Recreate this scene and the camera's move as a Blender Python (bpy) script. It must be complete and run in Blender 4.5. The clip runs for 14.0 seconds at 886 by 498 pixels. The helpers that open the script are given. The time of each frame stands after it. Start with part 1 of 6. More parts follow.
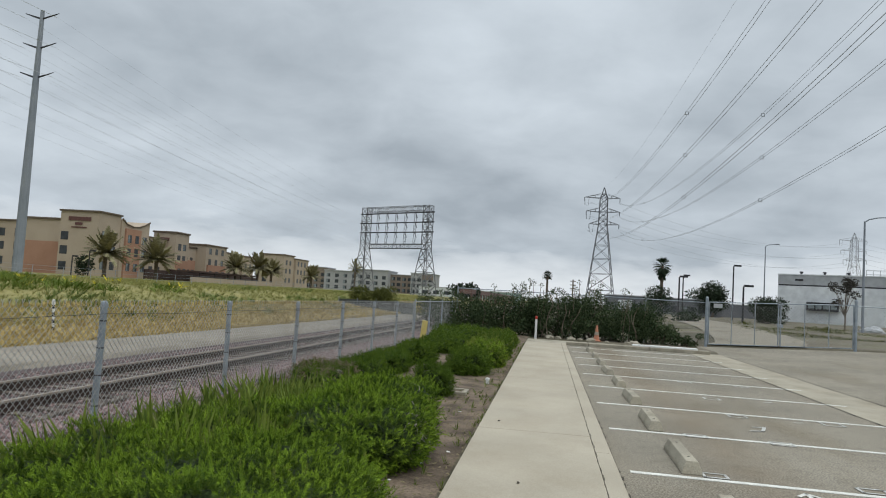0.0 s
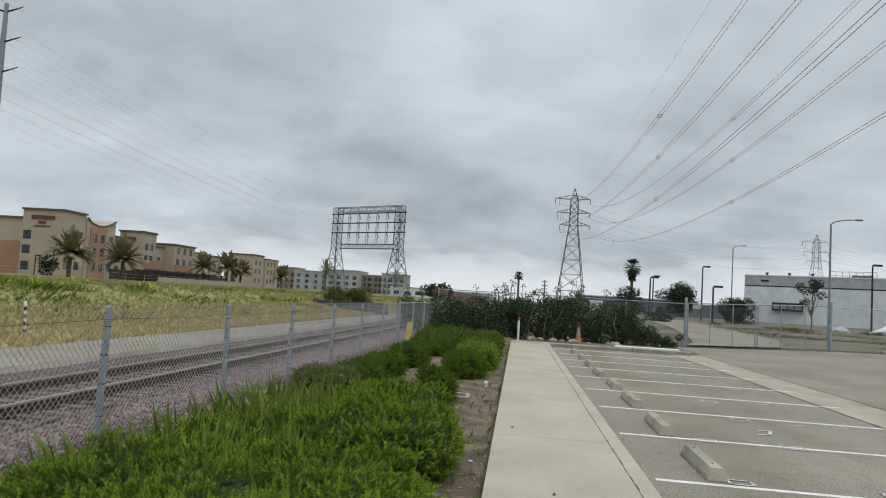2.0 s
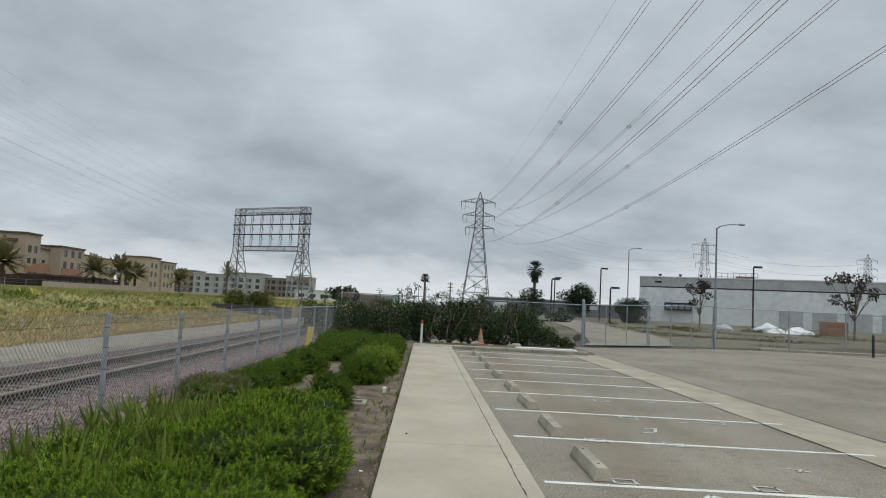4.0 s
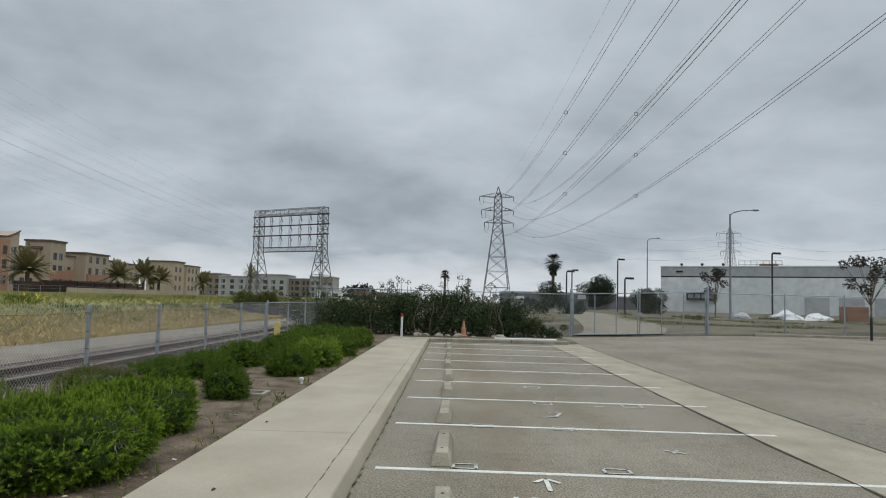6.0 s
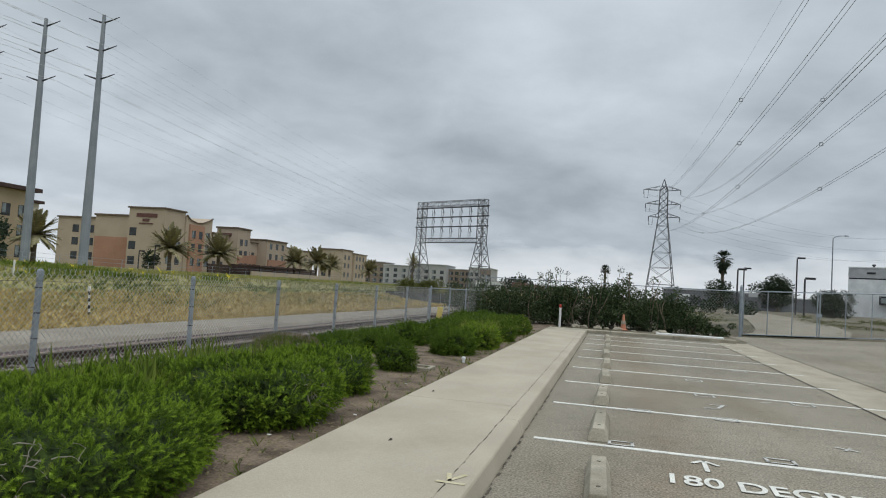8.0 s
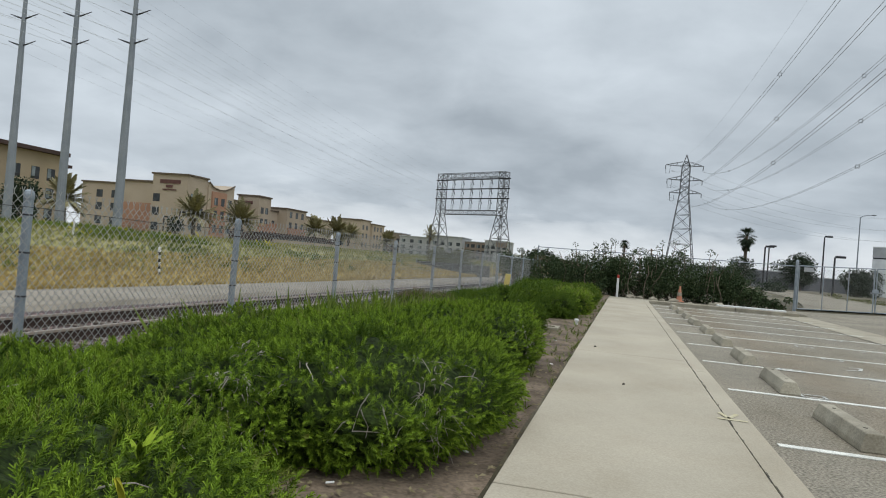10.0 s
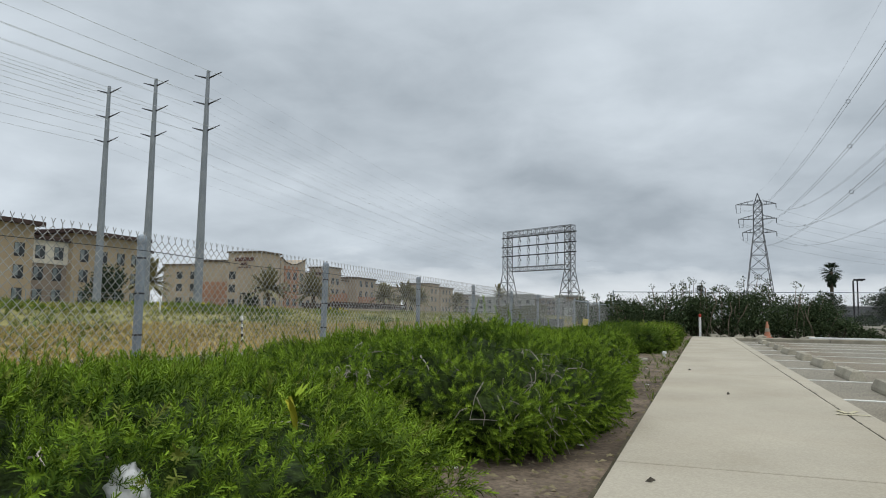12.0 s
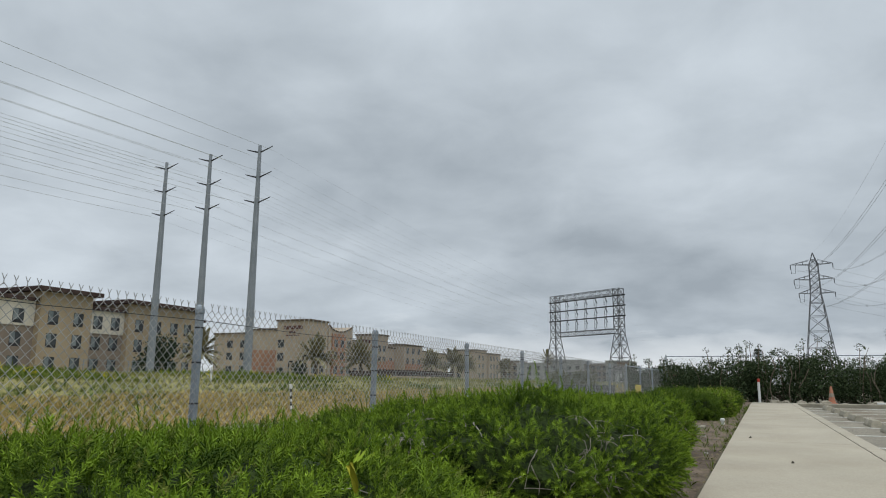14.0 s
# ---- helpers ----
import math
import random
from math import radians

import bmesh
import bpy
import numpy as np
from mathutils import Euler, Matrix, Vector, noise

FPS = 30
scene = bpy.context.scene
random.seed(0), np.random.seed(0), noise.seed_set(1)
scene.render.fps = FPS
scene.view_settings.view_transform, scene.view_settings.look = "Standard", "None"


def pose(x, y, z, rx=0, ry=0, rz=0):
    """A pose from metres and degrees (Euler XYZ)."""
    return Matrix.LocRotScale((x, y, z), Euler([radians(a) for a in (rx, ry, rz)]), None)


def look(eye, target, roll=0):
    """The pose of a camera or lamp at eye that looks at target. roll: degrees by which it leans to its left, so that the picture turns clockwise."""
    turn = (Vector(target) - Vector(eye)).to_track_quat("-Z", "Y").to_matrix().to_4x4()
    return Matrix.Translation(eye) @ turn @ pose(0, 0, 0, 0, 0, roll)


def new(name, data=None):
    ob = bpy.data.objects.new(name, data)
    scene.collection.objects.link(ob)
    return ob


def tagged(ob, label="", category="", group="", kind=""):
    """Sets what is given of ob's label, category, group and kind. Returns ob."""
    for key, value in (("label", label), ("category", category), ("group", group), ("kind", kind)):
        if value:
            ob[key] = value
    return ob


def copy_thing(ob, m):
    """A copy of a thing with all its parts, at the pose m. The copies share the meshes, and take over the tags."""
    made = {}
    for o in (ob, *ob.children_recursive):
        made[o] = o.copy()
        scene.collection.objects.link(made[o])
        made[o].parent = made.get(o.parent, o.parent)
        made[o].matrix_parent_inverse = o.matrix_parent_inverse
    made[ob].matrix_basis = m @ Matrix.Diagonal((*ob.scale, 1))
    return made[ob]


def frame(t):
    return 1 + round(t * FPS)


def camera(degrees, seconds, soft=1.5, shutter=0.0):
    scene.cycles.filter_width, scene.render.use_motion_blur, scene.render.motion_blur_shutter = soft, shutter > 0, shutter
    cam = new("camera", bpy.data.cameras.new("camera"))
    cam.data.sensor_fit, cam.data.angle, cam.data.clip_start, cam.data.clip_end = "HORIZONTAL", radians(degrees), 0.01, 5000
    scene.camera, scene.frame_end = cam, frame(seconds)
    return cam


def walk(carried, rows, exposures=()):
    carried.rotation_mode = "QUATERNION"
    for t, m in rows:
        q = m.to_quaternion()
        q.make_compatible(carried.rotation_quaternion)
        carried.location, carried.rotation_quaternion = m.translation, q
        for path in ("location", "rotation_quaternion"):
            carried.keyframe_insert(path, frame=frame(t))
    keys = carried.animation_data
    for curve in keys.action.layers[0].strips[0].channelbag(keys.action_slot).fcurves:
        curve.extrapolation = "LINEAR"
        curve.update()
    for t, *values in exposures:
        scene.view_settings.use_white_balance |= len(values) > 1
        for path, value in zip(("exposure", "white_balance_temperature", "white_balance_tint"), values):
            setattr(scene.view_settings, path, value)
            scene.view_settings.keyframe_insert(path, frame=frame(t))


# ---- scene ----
cam = camera(64.0, 14.0, soft=1.05)
PATH = [
    (0, (0.527, 0.195, 1.701), (0.226, 2.168, 1.831), 3.5),
    (0.5, (0.561, 0.3, 1.677), (0.273, 2.275, 1.806), 3.5),
    (1, (0.499, 0.234, 1.702), (0.232, 2.212, 1.829), 3.5),
    (1.5, (0.221, 0.306, 1.686), (-0.024, 2.286, 1.815), 3.5),
    (2, (-0.033, 0.348, 1.71), (-0.251, 2.332, 1.846), 3.5),
    (2.5, (-0.088, 0.36, 1.743), (-0.266, 2.346, 1.896), 3.4),
    (3, (-0.131, 0.375, 1.746), (-0.243, 2.365, 1.911), 3.3),
    (3.5, (-0.098, 0.399, 1.787), (-0.133, 2.392, 1.956), 3.1),
    (4, (0.121, 0.442, 1.763), (0.164, 2.435, 1.92), 3.0),
    (6.5, (2.585, 0.934, 1.604), (2.517, 2.928, 1.749), 0.8),
    (7, (2.795, 1.008, 1.554), (2.580, 2.992, 1.703), 1.6),
    (7.5, (2.595, 0.741, 1.527), (2.169, 2.693, 1.656), 2.4),
    (10, (0.276, -0.3, 1.157), (-0.222, 1.637, 1.182), 4.7),
    (10.5, (0.195, -0.365, 0.983), (-0.262, 1.582, 0.975), 5.0),
    (11, (0.153, -0.447, 0.869), (-0.291, 1.503, 0.842), 4.7),
    (11.5, (0.126, -0.516, 0.799), (-0.444, 1.401, 0.849), 2.8),
    (12, (0.147, -0.434, 0.791), (-0.537, 1.436, 0.979), 0.9),
    (12.5, (0.146, -0.491, 0.79), (-0.604, 1.343, 1.068), 0.3),
    (13, (0.13, -0.54, 0.799), (-0.65, 1.269, 1.139), 0.4),
    (13.5, (0.154, -0.536, 0.796), (-0.638, 1.265, 1.158), 0.4),
    (14, (0.149, -0.503, 0.788), (-0.647, 1.294, 1.158), 0.5),
]
walk(cam, [(t, look(eye, target, roll)) for t, eye, target, roll in PATH],
     exposures=[(0, 0.0), (3, -0.03), (4, -0.12), (6.5, -0.18), (7.5, -0.1), (10, 0.03), (11, 0.06), (12.5, -0.03), (14, -0.09)])

# ---- light ----
world = bpy.data.worlds.new("overcast_sky")
scene.world = world
world.use_nodes = True
wn, wl = world.node_tree.nodes, world.node_tree.links
wbg = wn["Background"]
wtc = wn.new("ShaderNodeTexCoord")
wsep = wn.new("ShaderNodeSeparateXYZ")
wl.new(wtc.outputs["Generated"], wsep.inputs[0])


def wmath(op, a, b=None, clamp=False):
    n = wn.new("ShaderNodeMath")
    n.operation, n.use_clamp = op, clamp
    for k, v in enumerate((a, b)):
        if v is None:
            continue
        if isinstance(v, (int, float)):
            n.inputs[k].default_value = v
        else:
            wl.new(v, n.inputs[k])
    return n.outputs[0]


up = wmath("MAXIMUM", wsep.outputs[2], 0.0)
lift = wmath("ADD", up, 0.26)
wcomb = wn.new("ShaderNodeCombineXYZ")
wl.new(wmath("DIVIDE", wsep.outputs[0], lift), wcomb.inputs[0])
wl.new(wmath("DIVIDE", wsep.outputs[1], lift), wcomb.inputs[1])


def wnoise(scale, detail, rough, distort=0.0):
    n = wn.new("ShaderNodeTexNoise")
    n.inputs["Scale"].default_value, n.inputs["Detail"].default_value = scale, detail
    n.inputs["Roughness"].default_value, n.inputs["Distortion"].default_value = rough, distort
    wl.new(wcomb.outputs[0], n.inputs["Vector"])
    return n.outputs[0]


cloud = wmath("ADD", wmath("MULTIPLY", wnoise(1.1, 3, 0.5, 0.3), 0.50), wmath("MULTIPLY", wnoise(3.4, 5, 0.55, 0.25), 0.30))
cloud = wmath("ADD", cloud, 0.10)
# broad cloud masses, ragged by a warp of the sky coordinates
wwarp = wn.new("ShaderNodeTexNoise")
wwarp.inputs["Scale"].default_value, wwarp.inputs["Detail"].default_value = 1.9, 4
wl.new(wcomb.outputs[0], wwarp.inputs["Vector"])
wshift = wn.new("ShaderNodeVectorMath")
wshift.operation = "MULTIPLY_ADD"
wl.new(wwarp.outputs["Color"], wshift.inputs[0])
wshift.inputs[1].default_value = (0.7, 0.7, 0.0)
wl.new(wcomb.outputs[0], wshift.inputs[2])
MASSES = ((-0.6, 2.75, 0.6, -0.12), (0.25, 2.85, 0.6, -0.09), (-1.3, 2.4, 0.6, -0.06), (-0.40, 2.25, 0.55, -0.14), (0.0, 2.6, 0.55, -0.09), (-0.75, 1.75, 0.35, -0.09), (-0.9, 1.5, 0.3, -0.09), (-0.71, 1.10, 0.17, -0.10), (-1.16, 0.78, 0.25, -0.10), (0.9, 2.2, 0.7, -0.06),
          (-0.14, 1.88, 0.38, 0.10), (-0.55, 1.02, 0.20, 0.13), (-0.87, 1.22, 0.18, 0.13), (-1.22, 0.93, 0.16, 0.10), (-0.03, 1.48, 0.4, 0.08), (-0.35, 1.22, 0.28, 0.07), (-1.7, 1.9, 0.75, 0.12), (-1.3, 1.35, 0.4, 0.05), (0.7, 1.5, 0.5, 0.06))
for mx_, my_, mr_, ma_ in MASSES:
    wd = wn.new("ShaderNodeVectorMath")
    wd.operation = "DISTANCE"
    wl.new(wshift.outputs[0], wd.inputs[0])
    wd.inputs[1].default_value = (mx_ + 0.35, my_ + 0.35, 0.0)
    soft = wmath("SUBTRACT", 1.0, wmath("POWER", wmath("DIVIDE", wd.outputs["Value"], mr_ * 1.25), 2.0), True)
    cloud = wmath("ADD", cloud, wmath("MULTIPLY", wmath("MULTIPLY", soft, soft), 0.55 * ma_))
wramp = wn.new("ShaderNodeValToRGB")
wramp.color_ramp.elements[0].position, wramp.color_ramp.elements[0].color = 0.34, (0.352, 0.404, 0.455, 1)
wramp.color_ramp.elements[1].position, wramp.color_ramp.elements[1].color = 0.65, (0.645, 0.715, 0.78, 1)
wl.new(cloud, wramp.inputs[0])
# a clear pale band low over the horizon, broken by the cloud edge
band = wmath("SUBTRACT", 1.0, wmath("DIVIDE", wmath("SUBTRACT", up, wmath("MULTIPLY", wmath("SUBTRACT", cloud, 0.42), 0.2)), 0.062), True)
wmix = wn.new("ShaderNodeMix")
wmix.data_type = "RGBA"
wl.new(wmath("MULTIPLY", wmath("POWER", band, 0.7), 0.9), wmix.inputs["Factor"])
wl.new(wramp.outputs[0], wmix.inputs["A"])
wmix.inputs["B"].default_value = (0.74, 0.78, 0.81, 1)
wl.new(wmix.outputs["Result"], wbg.inputs[0])
# an overcast dome is brightest overhead
high_up = wmath("DIVIDE", wmath("SUBTRACT", up, 0.5), 0.5, True)
wl.new(wmath("ADD", 1.03, wmath("MULTIPLY", high_up, 1.35)), wbg.inputs[1])
sun = new("sun", bpy.data.lights.new("sun", "SUN"))
sun.data.energy, sun.data.angle, sun.data.color = 1.5, radians(50), (1.0, 0.97, 0.92)
sun.matrix_world = look((0, 0, 100), (-30, 25, 0))


# ---- materials ----
def mat(name, c1, c2, scale=3.0, rough=0.85, bump=0.3, fine=60.0, metal=0.0, island=0.0, spots=0.0, lo=0.35, hi=0.65):
    m = bpy.data.materials.new(name)
    m.use_nodes = True
    n, l = m.node_tree.nodes, m.node_tree.links
    p = n["Principled BSDF"]
    p.inputs["Roughness"].default_value, p.inputs["Metallic"].default_value = rough, metal
    p.inputs["Specular IOR Level"].default_value = 0.3
    geo = n.new("ShaderNodeNewGeometry")
    big, small = n.new("ShaderNodeTexNoise"), n.new("ShaderNodeTexNoise")
    for t, s, d in ((big, scale, 5), (small, fine, 3)):
        t.inputs["Scale"].default_value, t.inputs["Detail"].default_value = s, d
        l.new(geo.outputs["Position"], t.inputs["Vector"])
    ramp = n.new("ShaderNodeValToRGB")
    ramp.color_ramp.elements[0].position, ramp.color_ramp.elements[1].position = lo, hi
    ramp.color_ramp.elements[0].color, ramp.color_ramp.elements[1].color = (*c1, 1), (*c2, 1)
    src = big.outputs[0]
    if island:
        mx = n.new("ShaderNodeMix")
        mx.inputs[0].default_value = island
        l.new(big.outputs[0], mx.inputs[2])
        l.new(geo.outputs["Random Per Island"], mx.inputs[3])
        src = mx.outputs[0]
    l.new(src, ramp.inputs[0])
    mul = n.new("ShaderNodeMix")
    mul.data_type, mul.blend_type = "RGBA", "MULTIPLY"
    mul.inputs["Factor"].default_value = 1.0
    r2 = n.new("ShaderNodeValToRGB")
    v = 0.84 - spots
    r2.color_ramp.elements[0].position, r2.color_ramp.elements[1].position = 0.35, 0.65
    r2.color_ramp.elements[0].color, r2.color_ramp.elements[1].color = (v, v, v, 1), (1, 1, 1, 1)
    l.new(small.outputs[0], r2.inputs[0])
    l.new(ramp.outputs[0], mul.inputs["A"])
    l.new(r2.outputs[0], mul.inputs["B"])
    l.new(mul.outputs["Result"], p.inputs["Base Color"])
    if bump:
        b = n.new("ShaderNodeBump")
        b.inputs["Strength"].default_value, b.inputs["Distance"].default_value = bump, 0.4 / fine
        l.new(small.outputs[0], b.inputs["Height"])
        l.new(b.outputs[0], p.inputs["Normal"])
    return m


def leaf_mat(name, c1, c2, scale, island=0.5):
    m = mat(name, c1, c2, scale, 0.75, 0, 8, island=island, lo=0.2, hi=0.8)
    p = m.node_tree.nodes["Principled BSDF"]
    p.inputs["Specular IOR Level"].default_value = 0.12
    return m


ASPHALT = mat("asphalt", (0.282, 0.254, 0.199), (0.366, 0.329, 0.257), 0.35, 0.92, 1.0, 48, spots=0.42)
def add_stains(m, size, stretch, dark, lo, hi):
    """Broad soft stains of their own shape over a material's colour."""
    n, l = m.node_tree.nodes, m.node_tree.links
    p = n["Principled BSDF"]
    old = p.inputs["Base Color"].links[0].from_socket
    geo, mp = n.new("ShaderNodeNewGeometry"), n.new("ShaderNodeMapping")
    mp.inputs["Scale"].default_value = (size, size * stretch, size)
    l.new(geo.outputs["Position"], mp.inputs["Vector"])
    t = n.new("ShaderNodeTexNoise")
    t.inputs["Scale"].default_value, t.inputs["Detail"].default_value, t.inputs["Roughness"].default_value = 1.0, 7, 0.62
    l.new(mp.outputs[0], t.inputs["Vector"])
    r = n.new("ShaderNodeValToRGB")
    r.color_ramp.elements[0].position, r.color_ramp.elements[1].position = lo, hi
    r.color_ramp.elements[0].color, r.color_ramp.elements[1].color = (1, 1, 1, 1), (*dark, 1)
    l.new(t.outputs[0], r.inputs[0])
    x = n.new("ShaderNodeMix")
    x.data_type, x.blend_type = "RGBA", "MULTIPLY"
    x.inputs["Factor"].default_value = 1.0
    l.new(old, x.inputs["A"])
    l.new(r.outputs[0], x.inputs["B"])
    l.new(x.outputs["Result"], p.inputs["Base Color"])


def add_band(m, centre, half, tint):
    """A worn brown wheel track along the bays, broken up by noise."""
    n, l = m.node_tree.nodes, m.node_tree.links
    p = n["Principled BSDF"]
    old = p.inputs["Base Color"].links[0].from_socket
    geo, sep, t = n.new("ShaderNodeNewGeometry"), n.new("ShaderNodeSeparateXYZ"), n.new("ShaderNodeTexNoise")
    t.inputs["Scale"].default_value, t.inputs["Detail"].default_value = 1.1, 6
    l.new(geo.outputs["Position"], sep.inputs[0])
    l.new(geo.outputs["Position"], t.inputs["Vector"])
    prev = sep.outputs[0]
    for op, v in (("SUBTRACT", centre), ("ABSOLUTE", 0.0), ("DIVIDE", half)):
        q = n.new("ShaderNodeMath")
        q.operation = op
        l.new(prev, q.inputs[0])
        q.inputs[1].default_value = v
        prev = q.outputs[0]
    inv = n.new("ShaderNodeMath")
    inv.operation, inv.use_clamp = "SUBTRACT", True
    inv.inputs[0].default_value = 1.0
    l.new(prev, inv.inputs[1])
    mul = n.new("ShaderNodeMath")
    mul.operation, mul.use_clamp = "MULTIPLY", True
    l.new(inv.outputs[0], mul.inputs[0])
    l.new(t.outputs[0], mul.inputs[1])
    x = n.new("ShaderNodeMix")
    x.data_type, x.blend_type = "RGBA", "MULTIPLY"
    l.new(mul.outputs[0], x.inputs["Factor"])
    l.new(old, x.inputs["A"])
    x.inputs["B"].default_value = (*tint, 1)
    l.new(x.outputs["Result"], p.inputs["Base Color"])


add_band(ASPHALT, 2.75, 0.75, (0.78, 0.67, 0.56))
add_stains(ASPHALT, 0.55, 0.22, (0.82, 0.78, 0.72), 0.48, 0.68)
add_stains(ASPHALT, 5.0, 1.0, (0.80, 0.80, 0.80), 0.50, 0.70)
CONCRETE = mat("sidewalk_concrete", (0.375, 0.336, 0.260), (0.440, 0.394, 0.308), 0.7, 0.9, 0.25, 90, spots=0.0)
add_stains(CONCRETE, 1.2, 0.7, (0.88, 0.86, 0.83), 0.45, 0.72)
CONCRETE_OLD = mat("old_concrete", (0.300, 0.275, 0.216), (0.420, 0.385, 0.301), 1.6, 0.92, 0.4, 60, spots=0.1)
add_stains(CONCRETE_OLD, 2.6, 1.0, (0.72, 0.70, 0.66), 0.45, 0.70)
STRIP = mat("strip_concrete", (0.330, 0.300, 0.230), (0.410, 0.370, 0.287), 1.2, 0.92, 0.4, 60, spots=0.06)
add_stains(STRIP, 1.6, 0.4, (0.82, 0.80, 0.77), 0.45, 0.70)
CRACK = mat("joint_dirt", (0.05, 0.045, 0.035), (0.10, 0.085, 0.065), 8, 0.95, 0.3, 90)
PAINT = mat("road_paint", (0.620, 0.614, 0.558), (0.800, 0.792, 0.725), 5, 0.7, 0.3, 80, spots=0.12)
PAINT_WORN = mat("worn_paint", (0.42, 0.42, 0.39), (0.66, 0.66, 0.62), 14, 0.8, 0.3, 80, spots=0.2)
PAINT_YELLOW = mat("pale_yellow_paint", (0.46, 0.41, 0.25), (0.56, 0.51, 0.36), 12, 0.8, 0.3, 80)
SOIL = mat("bed_soil", (0.085, 0.064, 0.044), (0.23, 0.175, 0.125), 2.2, 0.95, 0.9, 40, spots=0.25)
DIRT = mat("dry_dirt", (0.085, 0.075, 0.045), (0.185, 0.160, 0.115), 0.16, 0.95, 0.6, 5, spots=0.25, lo=0.42, hi=0.58)
STRAW_GROUND = mat("straw_ground", (0.260, 0.190, 0.070), (0.370, 0.280, 0.120), 0.8, 0.95, 0.7, 8, spots=0.2)
GREEN_GROUND = mat("green_ground", (0.190, 0.185, 0.060), (0.320, 0.285, 0.110), 0.25, 0.95, 0.7, 6, spots=0.2)
WEEDY = mat("weedy_dirt", (0.12, 0.115, 0.07), (0.19, 0.175, 0.11), 0.4, 0.95, 0.7, 8, spots=0.2)
BALLAST = mat("ballast_bed", (0.070, 0.052, 0.050), (0.15, 0.115, 0.112), 7, 0.95, 1.0, 30, spots=0.35)
STONE = mat("ballast_stone", (0.125, 0.082, 0.078), (0.37, 0.265, 0.25), 1.5, 0.9, 0.2, 50, island=0.8, lo=0.15, hi=0.85)
RAIL_TOP = mat("rail_head_steel", (0.30, 0.25, 0.20), (0.40, 0.34, 0.28), 2, 0.6, 0.05, 60, metal=0.2)
RAIL_SIDE = mat("rusty_rail", (0.035, 0.024, 0.02), (0.07, 0.045, 0.035), 4, 0.9, 0.3, 60)
TIE = mat("timber_sleeper", (0.075, 0.060, 0.050), (0.21, 0.172, 0.14), 3, 0.95, 0.7, 25, spots=0.2)
PATHM = mat("pale_track_path", (0.225, 0.198, 0.158), (0.295, 0.262, 0.212), 0.6, 0.95, 0.4, 25)
GALV = mat("galvanised_steel", (0.26, 0.30, 0.335), (0.36, 0.40, 0.43), 6, 0.55, 0.1, 70, metal=0.35)
WIRE = mat("fence_wire", (0.33, 0.335, 0.325), (0.44, 0.445, 0.43), 6, 0.6, 0, 60, metal=0.3)
DARKWIRE = mat("dark_tension_wire", (0.035, 0.035, 0.04), (0.06, 0.06, 0.065), 6, 0.6, 0, 60)
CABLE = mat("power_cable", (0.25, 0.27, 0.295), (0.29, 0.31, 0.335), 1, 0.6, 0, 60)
# paler cable copy: the wires' fading against the sky is in its colour
CABLE_PALE = mat("sky_faded_cable", (0.46, 0.49, 0.52), (0.51, 0.54, 0.57), 1, 0.6, 0, 60)
TRUSS = mat("tower_steel", (0.14, 0.145, 0.155), (0.20, 0.205, 0.215), 1, 0.6, 0, 20, metal=0.3)
MONO = mat("monopole_steel", (0.23, 0.255, 0.285), (0.28, 0.305, 0.335), 0.5, 0.6, 0.05, 10, metal=0.2)
DARKMETAL = mat("dark_metal", (0.03, 0.03, 0.033), (0.05, 0.05, 0.055), 2, 0.5, 0, 30, metal=0.3)
CREAM = mat("cream_stucco", (0.396, 0.324, 0.245), (0.441, 0.365, 0.279), 0.2, 0.95, 0.2, 6)
PINK = mat("terracotta_stucco", (0.350, 0.195, 0.130), (0.405, 0.235, 0.160), 0.2, 0.95, 0.2, 6)
TAN = mat("tan_stucco", (0.36, 0.285, 0.19), (0.41, 0.33, 0.225), 0.2, 0.95, 0.2, 6)
TAUPE = mat("taupe_stucco", (0.23, 0.185, 0.15), (0.27, 0.22, 0.175), 0.2, 0.95, 0.2, 6)
IVORY = mat("ivory_stucco", (0.58, 0.54, 0.45), (0.66, 0.61, 0.52), 0.2, 0.95, 0.2, 6)
GREYW = mat("grey_stucco", (0.328, 0.332, 0.328), (0.385, 0.389, 0.381), 0.2, 0.95, 0.2, 6)
WHITEW = mat("white_tilt_up_wall", (0.644, 0.667, 0.678), (0.736, 0.759, 0.765), 0.1, 0.9, 0, 0.7)
PANELGREY = mat("grey_wall_band", (0.40, 0.415, 0.425), (0.45, 0.465, 0.475), 0.2, 0.9, 0, 0.7)
LOWGREY = mat("low_building_wall", (0.14, 0.145, 0.155), (0.18, 0.185, 0.195), 0.2, 0.9, 0.1, 4)
ROOFBROWN = mat("dark_brown_eave", (0.045, 0.028, 0.024), (0.075, 0.048, 0.042), 0.5, 0.8, 0.1, 6)
CORNICE = mat("brown_cornice", (0.120, 0.093, 0.069), (0.150, 0.117, 0.087), 0.5, 0.8, 0.1, 6)
GLASS = mat("window_glass", (0.030, 0.034, 0.040), (0.060, 0.068, 0.076), 0.6, 0.3, 0, 6)
GLASS_PALE = mat("curtained_glass", (0.15, 0.18, 0.19), (0.25, 0.285, 0.295), 0.9, 0.25, 0, 6)
SIGN = mat("sign_dark", (0.10, 0.045, 0.04), (0.14, 0.065, 0.055), 2, 0.6, 0, 20)
WHITEP = mat("white_plastic", (0.70, 0.70, 0.68), (0.80, 0.80, 0.78), 6, 0.6, 0.1, 60)
BLACKP = mat("black_paint", (0.02, 0.02, 0.02), (0.04, 0.04, 0.04), 6, 0.7, 0.1, 60)
